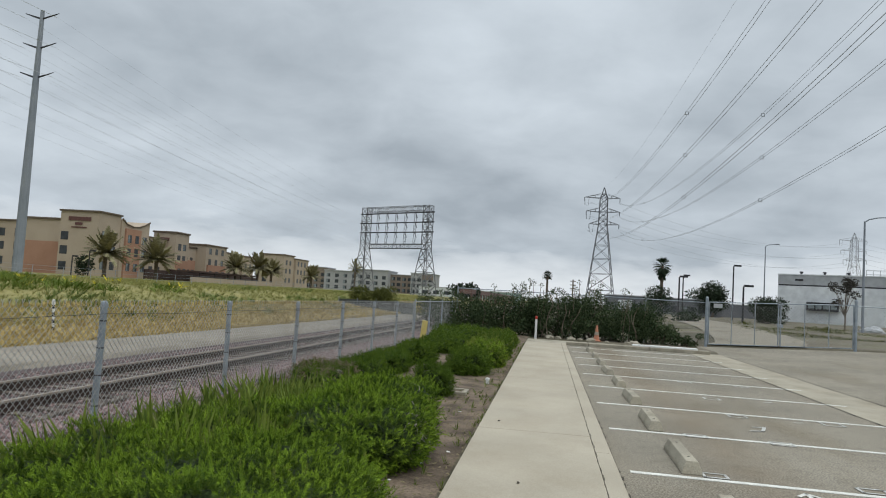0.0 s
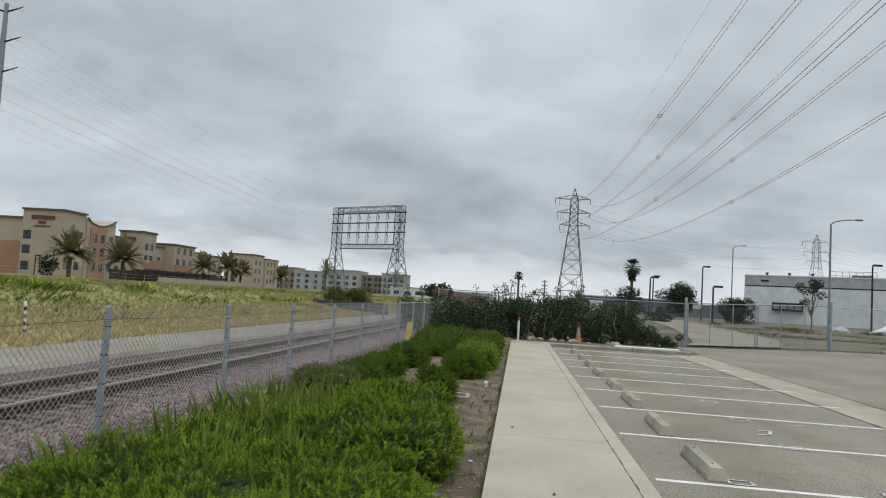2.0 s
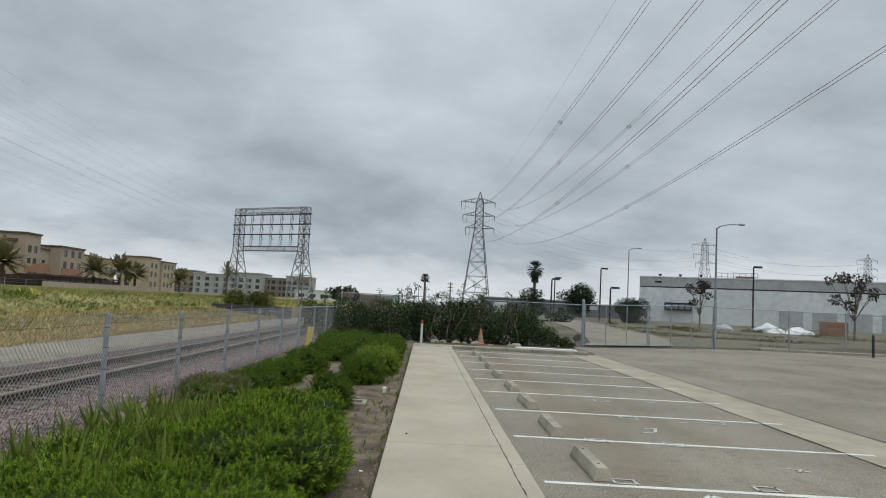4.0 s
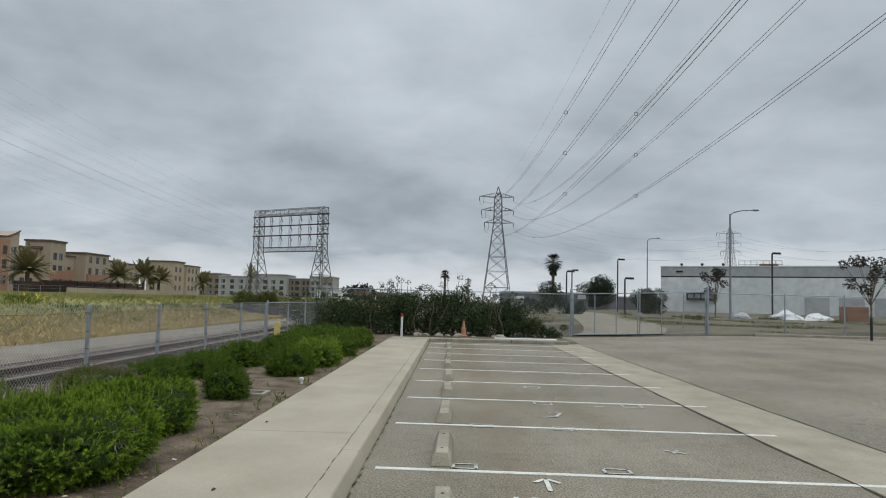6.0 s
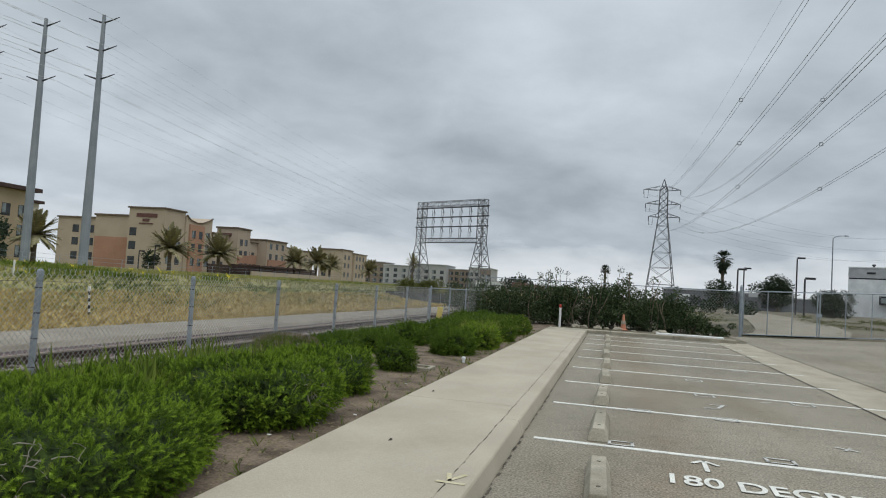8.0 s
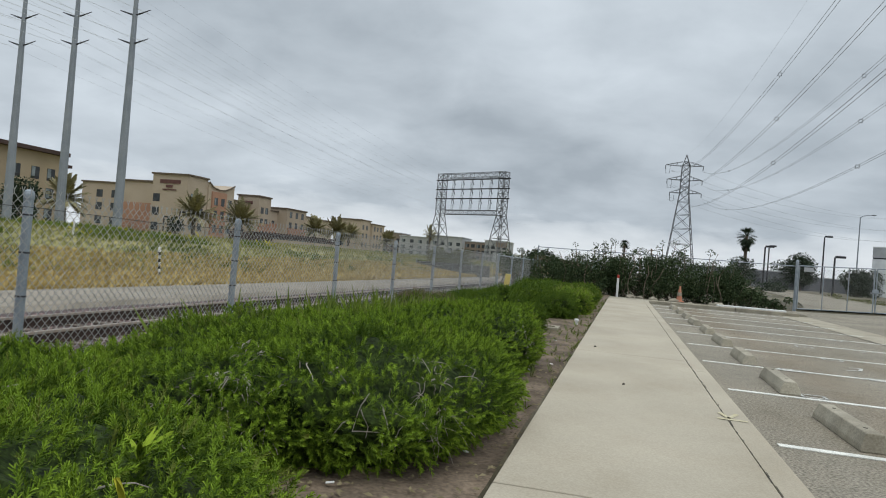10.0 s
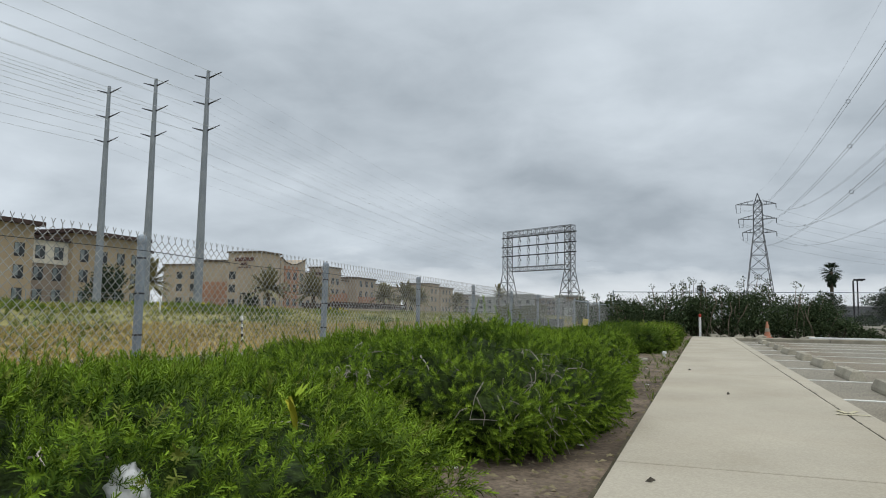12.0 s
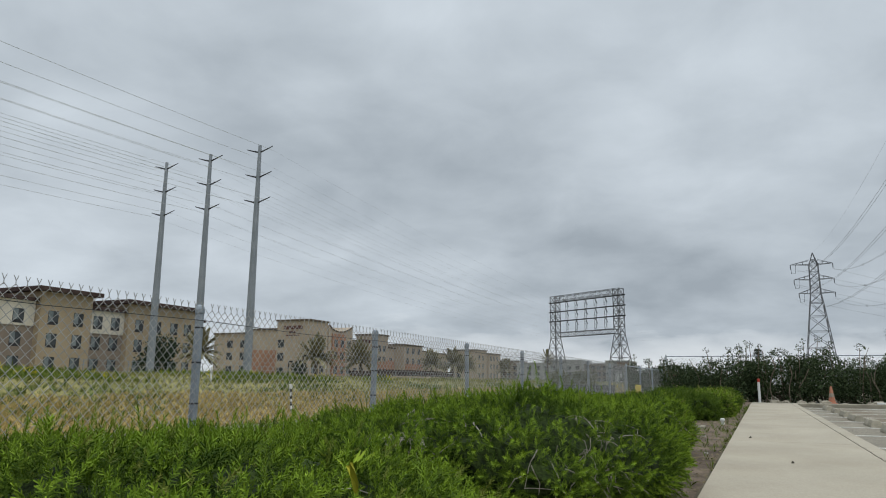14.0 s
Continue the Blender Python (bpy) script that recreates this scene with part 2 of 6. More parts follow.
REDP = mat("red_reflector", (0.35, 0.03, 0.02), (0.45, 0.05, 0.03), 6, 0.5, 0, 60)
CONEM = mat("faded_orange_cone", (0.442, 0.158, 0.084), (0.527, 0.242, 0.154), 8, 0.6, 0.1, 60)
YELLOWP = mat("yellow_marker", (0.58, 0.46, 0.14), (0.66, 0.54, 0.20), 5, 0.6, 0.1, 60)
BAG = mat("white_bag", (0.68, 0.68, 0.67), (0.78, 0.78, 0.77), 12, 0.5, 0.4, 40)
BARK = mat("bark", (0.12, 0.095, 0.07), (0.22, 0.18, 0.135), 4, 0.95, 0.8, 30)
DEADWOOD = mat("grey_deadwood", (0.260, 0.227, 0.195), (0.468, 0.416, 0.364), 8, 0.9, 0.5, 60)
PALMBARK = mat("palm_bark", (0.10, 0.08, 0.06), (0.17, 0.135, 0.10), 2, 0.95, 0.8, 6)
# near-black green: the shade deep in a bush is put into this colour
BUSHCORE = mat("bush_inner_shade", (0.010, 0.022, 0.003), (0.055, 0.090, 0.015), 28, 0.95, 1.0, 60, spots=0.4)
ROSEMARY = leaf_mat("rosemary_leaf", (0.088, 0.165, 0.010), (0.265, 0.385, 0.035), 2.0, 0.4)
# darker copy of the leaf, with the bush's inner shade in its colour
ROSEMARY_DARK = leaf_mat("rosemary_shaded_leaf", (0.030, 0.070, 0.007), (0.125, 0.190, 0.018), 2.0)
ROSEMARY_YEL = leaf_mat("rosemary_yellow_leaf", (0.10, 0.14, 0.02), (0.24, 0.27, 0.055), 2.5)
DRYLEAF = leaf_mat("dry_leaf", (0.10, 0.085, 0.045), (0.26, 0.22, 0.13), 3.0)
GRASS = leaf_mat("weed_grass", (0.064, 0.111, 0.015), (0.196, 0.246, 0.047), 1.2)
STRAW = leaf_mat("dry_grass", (0.400, 0.300, 0.110), (0.600, 0.470, 0.200), 0.8)
FIELD = leaf_mat("field_grass", (0.175, 0.190, 0.055), (0.370, 0.345, 0.125), 0.15)
TALLWEED = leaf_mat("tall_weed_leaf", (0.075, 0.120, 0.028), (0.185, 0.235, 0.070), 0.6)
MUSTARD = leaf_mat("mustard_flower", (0.55, 0.48, 0.03), (0.70, 0.60, 0.06), 3.0)
BRIGHTWEED = leaf_mat("bright_weed_leaf", (0.20, 0.30, 0.02), (0.36, 0.45, 0.05), 3.0)
YELLOW_LEAF = leaf_mat("yellow_leaf", (0.30, 0.30, 0.025), (0.42, 0.38, 0.04), 3.0)
SHRUBLEAF = leaf_mat("oleander_leaf", (0.022, 0.040, 0.018), (0.085, 0.115, 0.05), 1.2)
TREELEAF = leaf_mat("dark_tree_leaf", (0.018, 0.030, 0.018), (0.045, 0.065, 0.035), 0.8)
REDLEAF = leaf_mat("purple_leaf", (0.036, 0.032, 0.030), (0.080, 0.075, 0.060), 1.0)
PALMLEAF = leaf_mat("palm_frond_leaf", (0.165, 0.155, 0.080), (0.34, 0.31, 0.18), 0.3)
HEDGELEAF = leaf_mat("trimmed_shrub_leaf", (0.060, 0.075, 0.015), (0.145, 0.150, 0.040), 0.5)
SCREEN = mat("fence_screen", (0.059, 0.063, 0.061), (0.081, 0.086, 0.081), 0.6, 0.9, 0.2, 20)
RUST = mat("rusty_red_steel", (0.13, 0.075, 0.060), (0.18, 0.105, 0.085), 0.6, 0.9, 0.2, 8)
ORANGEBOX = mat("weathered_orange_crate", (0.238, 0.133, 0.084), (0.294, 0.175, 0.119), 0.6, 0.9, 0.2, 8)
GREENAWN = mat("pale_green_panel", (0.30, 0.42, 0.36), (0.36, 0.48, 0.42), 0.6, 0.8, 0.1, 8)


# ---- building helpers ----
def mesh_of(bm, name):
    me = bpy.data.meshes.new(name)
    bmesh.ops.recalc_face_normals(bm, faces=bm.faces)
    bm.to_mesh(me)
    bm.free()
    return me


def part(name, bm, material, parent=None, label="", at=None):
    me = bm if isinstance(bm, bpy.types.Mesh) else mesh_of(bm, name)
    if not me.materials:
        me.materials.append(material)
    ob = new(name, me)
    if parent:
        ob.parent = parent
    if at is not None:
        ob.matrix_basis = at
    if label:
        ob["label"] = label
    return ob


def thing(name, label, category, group="", kind="", at=None):
    ob = tagged(new(name), label, category, group, kind)
    ob.empty_display_size = 0.1
    if at is not None:
        ob.matrix_basis = at
    return ob


def bx(bm, x0, x1, y0, y1, z0, z1):
    v = [bm.verts.new((x, y, z)) for z in (z0, z1) for x, y in ((x0, y0), (x1, y0), (x1, y1), (x0, y1))]
    for f in ((3, 2, 1, 0), (4, 5, 6, 7), (0, 1, 5, 4), (1, 2, 6, 5), (2, 3, 7, 6), (3, 0, 4, 7)):
        bm.faces.new([v[i] for i in f])
    return v


def box(x0, x1, y0, y1, z0, z1, bevel=0.0):
    bm = bmesh.new()
    bx(bm, x0, x1, y0, y1, z0, z1)
    if bevel:
        bmesh.ops.bevel(bm, geom=bm.edges[:], offset=bevel, segments=2, affect="EDGES", profile=0.5)
    return bm


def strut(bm, a, b, r, r2=None, n=4):
    a, b = Vector(a), Vector(b)
    r2 = r if r2 is None else r2
    d = (b - a).normalized()
    u = d.cross(Vector((0, 0, 1)) if abs(d.z) < 0.95 else Vector((1, 0, 0))).normalized()
    w = d.cross(u)
    rings = []
    for c, q in ((a, r), (b, r2)):
        rings.append([bm.verts.new(c + q * (math.cos(k) * u + math.sin(k) * w)) for k in [2 * math.pi * (i + 0.5) / n for i in range(n)]])
    for i in range(n):
        j = (i + 1) % n
        bm.faces.new((rings[0][i], rings[0][j], rings[1][j], rings[1][i]))
    bm.faces.new(rings[0][::-1])
    bm.faces.new(rings[1])
    return bm


def line(bm, pts, r, n=4, r2=None):
    """One unbroken tube along the points."""
    r2 = r if r2 is None else r2
    pts = [Vector(p) for p in pts]
    k = len(pts) - 1
    rings = []
    for i, p in enumerate(pts):
        d = (pts[min(i + 1, k)] - pts[max(i - 1, 0)]).normalized()
        u = d.cross(Vector((0, 0, 1)) if abs(d.z) < 0.95 else Vector((1, 0, 0))).normalized()
        w = d.cross(u)
        q = r + (r2 - r) * i / k
        rings.append([bm.verts.new(p + q * (math.cos(a) * u + math.sin(a) * w)) for a in [2 * math.pi * (m + 0.5) / n for m in range(n)]])
    for a, b in zip(rings, rings[1:]):
        for m in range(n):
            bm.faces.new((a[m], a[(m + 1) % n], b[(m + 1) % n], b[m]))
    bm.faces.new(rings[0][::-1])
    bm.faces.new(rings[-1])
    return bm


def lathe(profile, n=16, cx=0.0, cy=0.0):
    bm = bmesh.new()
    rings = [[bm.verts.new((cx + r * math.cos(2 * math.pi * i / n), cy + r * math.sin(2 * math.pi * i / n), z)) for i in range(n)] for r, z in profile]
    for a, b in zip(rings, rings[1:]):
        for i in range(n):
            bm.faces.new((a[i], a[(i + 1) % n], b[(i + 1) % n], b[i]))
    bm.faces.new(rings[0][::-1])
    bm.faces.new(rings[-1])
    return bm


def np_mesh(name, verts, faces):
    me = bpy.data.meshes.new(name)
    k = faces.shape[1]
    me.vertices.add(len(verts))
    me.vertices.foreach_set("co", verts.astype(np.float32).ravel())
    me.loops.add(faces.size)
    me.loops.foreach_set("vertex_index", faces.astype(np.int32).ravel())
    me.polygons.add(len(faces))
    me.polygons.foreach_set("loop_start", np.arange(0, faces.size, k, dtype=np.int32))
    me.update(calc_edges=True)
    me.validate()
    return me


def spread(name, tv, tf, pos, axis, size, rng):
    """Copies of a small template (its own z along axis) joined into one mesh."""
    n = len(pos)
    a = axis / np.linalg.norm(axis, axis=1, keepdims=True)
    ref = rng.normal(size=(n, 3))
    u = np.cross(a, ref)
    u /= np.linalg.norm(u, axis=1, keepdims=True)
    w = np.cross(a, u)
    v = (tv[None, :, 0, None] * u[:, None] + tv[None, :, 1, None] * w[:, None] + tv[None, :, 2, None] * a[:, None]) * size[:, None, None] + pos[:, None]
    f = tf[None] + (np.arange(n) * len(tv))[:, None, None]
    return np_mesh(name, v.reshape(-1, 3), f.reshape(-1, tf.shape[1]))


def sprig(needles, length, leaf, width, rng, droop=0.9):
    """A stem tip with narrow leaves all round, one unit as template."""
    v, f = [], []
    for i in range(needles):
        h = length * (0.15 + 0.85 * i / needles)
        t = i * 2.4 + rng.uniform(-0.3, 0.3)
        lift = droop * (0.55 + 0.9 * i / needles) + rng.uniform(-0.15, 0.15)
        out = np.array([math.cos(t), math.sin(t), lift])
        out /= np.linalg.norm(out)
        side = np.cross(out, [0, 0, 1])
        side /= np.linalg.norm(side)
        q = leaf * (1.1 - 0.45 * i / needles) * rng.uniform(0.8, 1.15)
        b = np.array([0, 0, h])
        k = len(v)
        v += [b - side * width * 0.8, b + side * width * 0.8, b + out * q + side * width * 0.7, b + out * q - side * width * 0.7]
        f.append((k, k + 1, k + 2, k + 3))
    return np.array(v), np.array(f)


LEAF = (np.array([(0, 0, 0), (0.28, 0.08, 0.5), (0, 0.05, 1.0), (-0.28, 0.08, 0.5)]), np.array([(0, 1, 2, 3)]))


def blade_tuft(n, rng, lean=0.5, width=0.02):
    v, f = [], []
    for i in range(n):
        t, l, h = rng.uniform(0, 6.28), rng.uniform(0.1, lean), rng.uniform(0.55, 1.0)
        c, s = math.cos(t), math.sin(t)
        k = len(v)
        o = rng.uniform(-0.12, 0.12, 2)
        v += [(o[0] - s * width, o[1] + c * width, 0), (o[0] + s * width, o[1] - c * width, 0), (o[0] + c * l * 0.5 + s * width * 0.6, o[1] + s * l * 0.5 - c * width * 0.6, h * 0.65), (o[0] + c * l, o[1] + s * l, h)]
        f.append((k, k + 1, k + 2, k + 3))
    return np.array(v), np.array(f)


def smoothstep(a, b, x):
    t = min(max((x - a) / (b - a), 0), 1)
    return t * t * (3 - 2 * t)


# ---- ground ----
def ground_z(x, y):
    if x > -0.3:
        near = -0.09
        far = 0.04 + 0.05 * noise.noise((x * 0.15, y * 0.15, 0))
        if x < 7.6:
            return near + (far - near) * smoothstep(29.6, 31.2, y)
        return near + (far - near + 0.3 * smoothstep(6.0, 17.5, x)) * smoothstep(35.3, 36.0, y)
    if x > -4.3:
        return 0.07 + 0.03 * noise.noise((x * 1.1, y * 1.1, 3))
    if x > -15.2:
        return -0.12 - 0.68 * smoothstep(-4.4, -7.0, x)
    rise = -0.64 + 1.66 * smoothstep(-14.6, -31, x) + 0.15 * smoothstep(-28, -62, x)
    return rise + 0.12 * noise.noise((x * 0.12, y * 0.12, 7)) * smoothstep(-15.5, -20, x)


def build_ground():
    xs = sorted(set([-2500, -1200, -600, -320, -220, -160, -130] + list(range(-110, -36, 4)) + list(range(-36, -15, 1)) + [-15.2, -15.15, -12, -9, -7, -6.5, -6, -5.5, -5, -4.6, -4.35, -4.3] + [-4 + 0.35 * i for i in range(11)] + [-0.3, -0.2, 1, 3, 5, 7.5, 7.7] + list(range(10, 60, 3)) + [70, 90, 120, 160, 220, 320, 600, 1200, 2500]))
    ys = sorted(set([-2500, -1000, -300, -120, -60, -30, -15] + [-8 + 0.7 * i for i in range(66)] + list(range(39, 140, 4)) + [150, 165, 180, 200, 230, 270, 320, 400, 550, 800, 1200, 2500]))
    bm = bmesh.new()
    g = [[bm.verts.new((x, y, ground_z(x, y))) for y in ys] for x in xs]
    for i in range(len(xs) - 1):
        for j in range(len(ys) - 1):
            f = bm.faces.new((g[i][j], g[i + 1][j], g[i + 1][j + 1], g[i][j + 1]))
            f.smooth = True
            x, y = (xs[i] + xs[i + 1]) / 2, (ys[j] + ys[j + 1]) / 2
            wob = 3 * noise.noise((x * 0.2, y * 0.2, 1))
            if x > -0.3:
                f.material_index = 1 if not (y > 38 and noise.noise((x * 0.11, y * 0.2, 9)) > 0.2) else 4
            elif x > -15.2:
                f.material_index = 0
            else:
                f.material_index = 2 if x > -19.5 + wob else 3
    me = mesh_of(bm, "ground")
    for m in (SOIL, DIRT, STRAW_GROUND, GREEN_GROUND, WEEDY):
        me.materials.append(m)
    tagged(new("ground", me), "soil, dry dirt and grass ground rising to a green bank", "ground", kind="structure")


build_ground()


def slab(name, bm, material, label, category):
    return tagged(part(name, bm, material), label, category, kind="structure")


# asphalt lot, concrete drainage strip, sidewalk with kerb
def strip_poly(pts, z0, z1):
    bm = bmesh.new()
    a = [bm.verts.new((x, y, z0)) for x, y in pts]
    b = [bm.verts.new((x, y, z1)) for x, y in pts]
    bm.faces.new(a[::-1])
    bm.faces.new(b)
    for i in range(len(pts)):
        j = (i + 1) % len(pts)
        bm.faces.new((a[i], a[j], b[j], b[i]))
    return bm


KX = 1.32
slab("asphalt_lot", strip_poly([(KX, -40), (5.97, -40), (6.09, 29.4), (KX, 29.4)], -0.08, 0.0), ASPHALT, "worn grey asphalt parking bays with pale wheel tracks", "asphalt")
def drive_z(x):
    return 0.32 * smoothstep(6.0, 17.5, x)


def drive_mesh():
    """The open lot, rising gently away from the drainage strip."""
    bm = bmesh.new()
    rows = []
    for k in range(25):
        f = (k / 24) ** 1.5
        xa = 7.10 + 62.9 * f
        row = []
        for y in (-40, 0, 15, 30.2, 35.6):
            edge = 7.10 + 0.31 * max(0, min(1, (y + 40) / 70.2)) + (0.19 if y > 31 else 0)
            x = xa if k else edge
            row.append(bm.verts.new((max(x, edge), y, drive_z(x) if k else 0.0)))
        rows.append(row)
    for a, b in zip(rows, rows[1:]):
        for j in range(4):
            bm.faces.new((a[j], b[j], b[j + 1], a[j + 1])).smooth = True
    return bm


slab("asphalt_drive", drive_mesh(), ASPHALT, "open grey asphalt drive beside the parking bays", "asphalt")
slab("drainage_strip", strip_poly([(5.98, -40), (7.09, -40), (7.4, 30.2), (6.1, 29.4)], -0.08, 0.004), STRIP, "pale concrete drainage strip across the lot", "gutter")
bmj = bmesh.new()
rj = random.Random(5)
for xa, xb in ((5.965, 6.09), (7.105, 7.41)):
    pts = [(xa + (xb - xa) * k / 70 + rj.uniform(-0.02, 0.02), -20 + 49.5 * k / 70) for k in range(71)]
    for p, q in zip(pts, pts[1:]):
        w1 = rj.uniform(0.008, 0.022)
        vs = [bmj.verts.new(c) for c in ((p[0] - w1, p[1], 0.009), (p[0] + w1, p[1], 0.009), (q[0] + w1, q[1], 0.009), (q[0] - w1, q[1], 0.009))]
        bmj.faces.new(vs)
for k in range(150):
    y = -6 + 34 * (k + rj.random()) / 150
    for xa, w1, z in ((1.098, 0.005, 0.1435), (KX + 0.012, 0.014, 0.006)):
        l1, o = rj.uniform(0.05, 0.22), rj.uniform(-0.006, 0.01)
        w1 *= rj.uniform(0.3, 1.2)
        bmj.faces.new([bmj.verts.new(c) for c in ((xa + o - w1, y, z), (xa + o + w1 * 0.6, y + 0.02, z), (xa + o + w1, y + l1, z), (xa + o - w1 * 0.5, y + l1 + 0.02, z))])
slab("seam_cracks", bmj, CRACK, "dirt-filled cracked seams along the drainage strip", "crack")

walk_way = thing("sidewalk", "pale smooth concrete sidewalk with tooled joints beside a planting bed", "sidewalk", kind="structure")
JOINTS = [-8.5, -2.95, 2.98, 8.9, 14.8, 20.7, 26.6]
for a, b in zip([-40] + JOINTS, JOINTS + [27.9]):
    part("concrete_panel", box(-0.24, 1.096, a + 0.008, b - 0.008, -0.05, 0.14, 0.006), CONCRETE, walk_way)
part("joint_fill", strip_poly([(-0.22, -40), (1.08, -40), (1.08, 27.85), (-0.22, 27.85)], -0.06, 0.131), CRACK, walk_way, "dark dirt in the joints")
kerb = thing("kerb", "concrete kerb along the sidewalk with a rounded edge", "kerb", kind="structure")
for k in range(12):
    y0 = -40 + 6 * k
    y1 = min(y0 + 6, 28.4)
    if y1 > y0:
        bm = box(1.100, KX + 0.005, y0 + 0.004, y1 - 0.004, -0.05, 0.142)
        for v in bm.verts:
            if v.co.z > 0.1 and v.co.x > 1.2:
                v.co.x -= 0.055
        bmesh.ops.bevel(bm, geom=[e for e in bm.edges if all(v.co.x > 1.2 for v in e.verts)], offset=0.022, segments=2, affect="EDGES", profile=0.5)
        part("kerb_stone", bm, CONCRETE, kerb)
end_kerb = thing("end_kerb", "low weathered concrete kerb closing the far end of the bays", "kerb", kind="structure")
for a, b in ((-0.24, 2.2), (2.2, 4.6), (4.6, 6.9)):
    part("kerb_stone", box(a + 0.005, b - 0.005, 29.45, 29.95, -0.05, 0.14, 0.03), CONCRETE_OLD, end_kerb)
part("kerb_apron", box(-0.24, 1.3, 27.95, 29.42, -0.05, 0.137, 0.01), CONCRETE_OLD, end_kerb)
drive_kerb = thing("drive_kerb", "pale concrete kerb along the fenced dirt field", "kerb", kind="structure")
for k in range(6):
    part("kerb_stone", box(16.8 + 7 * k, 23.7 + 7 * k, 35.3, 35.55, 0.2, 0.45, 0.03), CONCRETE_OLD, drive_kerb)

# painted bay lines
SKEW = -0.17
for i in range(-4, 10):
    y = 5.325 + 2.545 * i
    x1 = 6.42
    bm = strip_poly([(1.45, y - 0.045), (x1, y + SKEW - 0.045), (x1, y + SKEW + 0.045), (1.45, y + 0.045)], 0.001, 0.008)
    tagged(part("bay_line", bm, PAINT), "white painted parking bay line on asphalt", "road marking", "parking bay lines", "structure")


def flat_line(bm, pts, w, z=0.0075, close=False):
    pts = pts + pts[:1] if close else pts
    for (xa, ya), (xb, yb) in zip(pts, pts[1:]):
        d = Vector((xb - xa, yb - ya, 0))
        if d.length < 1e-6:
            continue
        d.normalize()
        n = Vector((-d.y, d.x, 0)) * w / 2
        a, b = Vector((xa, ya, z)) - d * w * 0.3, Vector((xb, yb, z)) + d * w * 0.3
        bm.faces.new([bm.verts.new(c) for c in (a - n, b - n, b + n, a + n)])


def mark(name, strokes, w, material, label):
    bm = bmesh.new()
    for k, s in enumerate(strokes):
        flat_line(bm, s, w, 0.0088 + 0.0004 * k)
    return tagged(part(name, bm, material), label, "road marking", kind="structure")


for x, y, w, h in ((2.21, 7.95, 0.23, 0.19), (3.71, 7.91, 0.25, 0.19), (2.46, 10.30, 0.27, 0.19), (3.55, 10.22, 0.27, 0.22), (3.56, 12.52, 0.27, 0.24), (4.99, 12.44, 0.30, 0.30), (3.63, 14.70, 0.28, 0.26), (3.65, 17.6, 0.27, 0.22), (4.9, 17.5, 0.27, 0.22), (4.4, 20.2, 0.27, 0.22)):
    mark("box_mark", [[(x, y), (x, y + h), (x + w, y + h - 0.01), (x + w, y - 0.01), (x, y)]], 0.035, PAINT_WORN, "small hand-painted white outline box on asphalt")
mark("arrow_mark", [[(3.066, 7.20), (3.075, 7.58)], [(2.97, 7.49), (3.076, 7.62), (3.19, 7.47)]], 0.045, PAINT, "hand-painted white arrow on asphalt")
mark("check_mark", [[(3.53, 11.22), (3.72, 11.30), (3.84, 11.66)], [(3.66, 11.60), (3.84, 11.66)]], 0.05, PAINT_WORN, "worn hand-painted white tick on asphalt")
mark("cross_mark", [[(4.63, 9.10), (4.82, 8.95)], [(4.68, 8.94), (4.78, 9.10)]], 0.035, PAINT_WORN, "worn hand-painted white cross on asphalt")
mark("tick_mark", [[(4.5, 12.42), (4.66, 12.48)], [(4.75, 14.9), (4.92, 14.98)]], 0.035, PAINT_WORN, "worn white paint ticks on asphalt")
bmy = bmesh.new()
flat_line(bmy, [(1.04, 5.32), (1.22, 5.31)], 0.05, 0.1455)
flat_line(bmy, [(1.07, 5.55), (1.11, 5.36), (1.19, 5.55)], 0.035, 0.1462)
tagged(part("kerb_paint_mark", bmy, PAINT_YELLOW), "faded yellow painted mark on the kerb top", "road marking", kind="structure")


def text_mark(text, x, y, size, label):
    cu = bpy.data.curves.new("painted_words", "FONT")
    cu.body, cu.size, cu.extrude, cu.offset = text, size, 0.002, 0.006
    ob = new("painted_words", cu)
    dg = bpy.context.evaluated_depsgraph_get()
    me = bpy.data.meshes.new_from_object(ob.evaluated_get(dg))
    bpy.data.objects.remove(ob)
    me.materials.clear()
    me.materials.append(PAINT)
    ob = new("painted_words", me)
    ob.matrix_basis = Matrix.Translation((x, y, 0.009)) @ Matrix.Rotation(radians(-3), 4, "Z") @ Matrix.Diagonal((0.72, 1.0, 1.0, 1.0))
    return tagged(ob, label, "road marking", kind="structure")


text_mark("180 DEGREE", 2.64, 6.64, 0.46, "hand-painted white words 180 DEGREE on asphalt")


# wheel stops
def wheel_stop():
    ob = thing("wheel_stop", "low grey concrete wheel stop on the asphalt bay", "wheel stop", "concrete wheel stops")
    bm = bmesh.new()
    prof = ((-0.105, 0.0), (0.105, 0.0), (0.10, 0.045), (0.06, 0.135), (-0.06, 0.135), (-0.10, 0.045))
    a = [bm.verts.new((x, 0.0 + z * 0.25, z)) for x, z in prof]
    b = [bm.verts.new((x, 1.3 - z * 0.25, z)) for x, z in prof]
    bm.faces.new(a)
    bm.faces.new(b[::-1])
    for i in range(6):
        bm.faces.new((a[i], b[i], b[(i + 1) % 6], a[(i + 1) % 6]))
    bmesh.ops.bevel(bm, geom=bm.edges[:], offset=0.008, segments=2, affect="EDGES", profile=0.5)
    part("stop_body", bm, CONCRETE_OLD, ob)
    for y in (0.25, 1.05):
        part("pin_hole", lathe([(0.016, 0.134), (0.016, 0.1375)], 10, 0, y), CRACK, ob, "dark steel pin hole")
    return ob


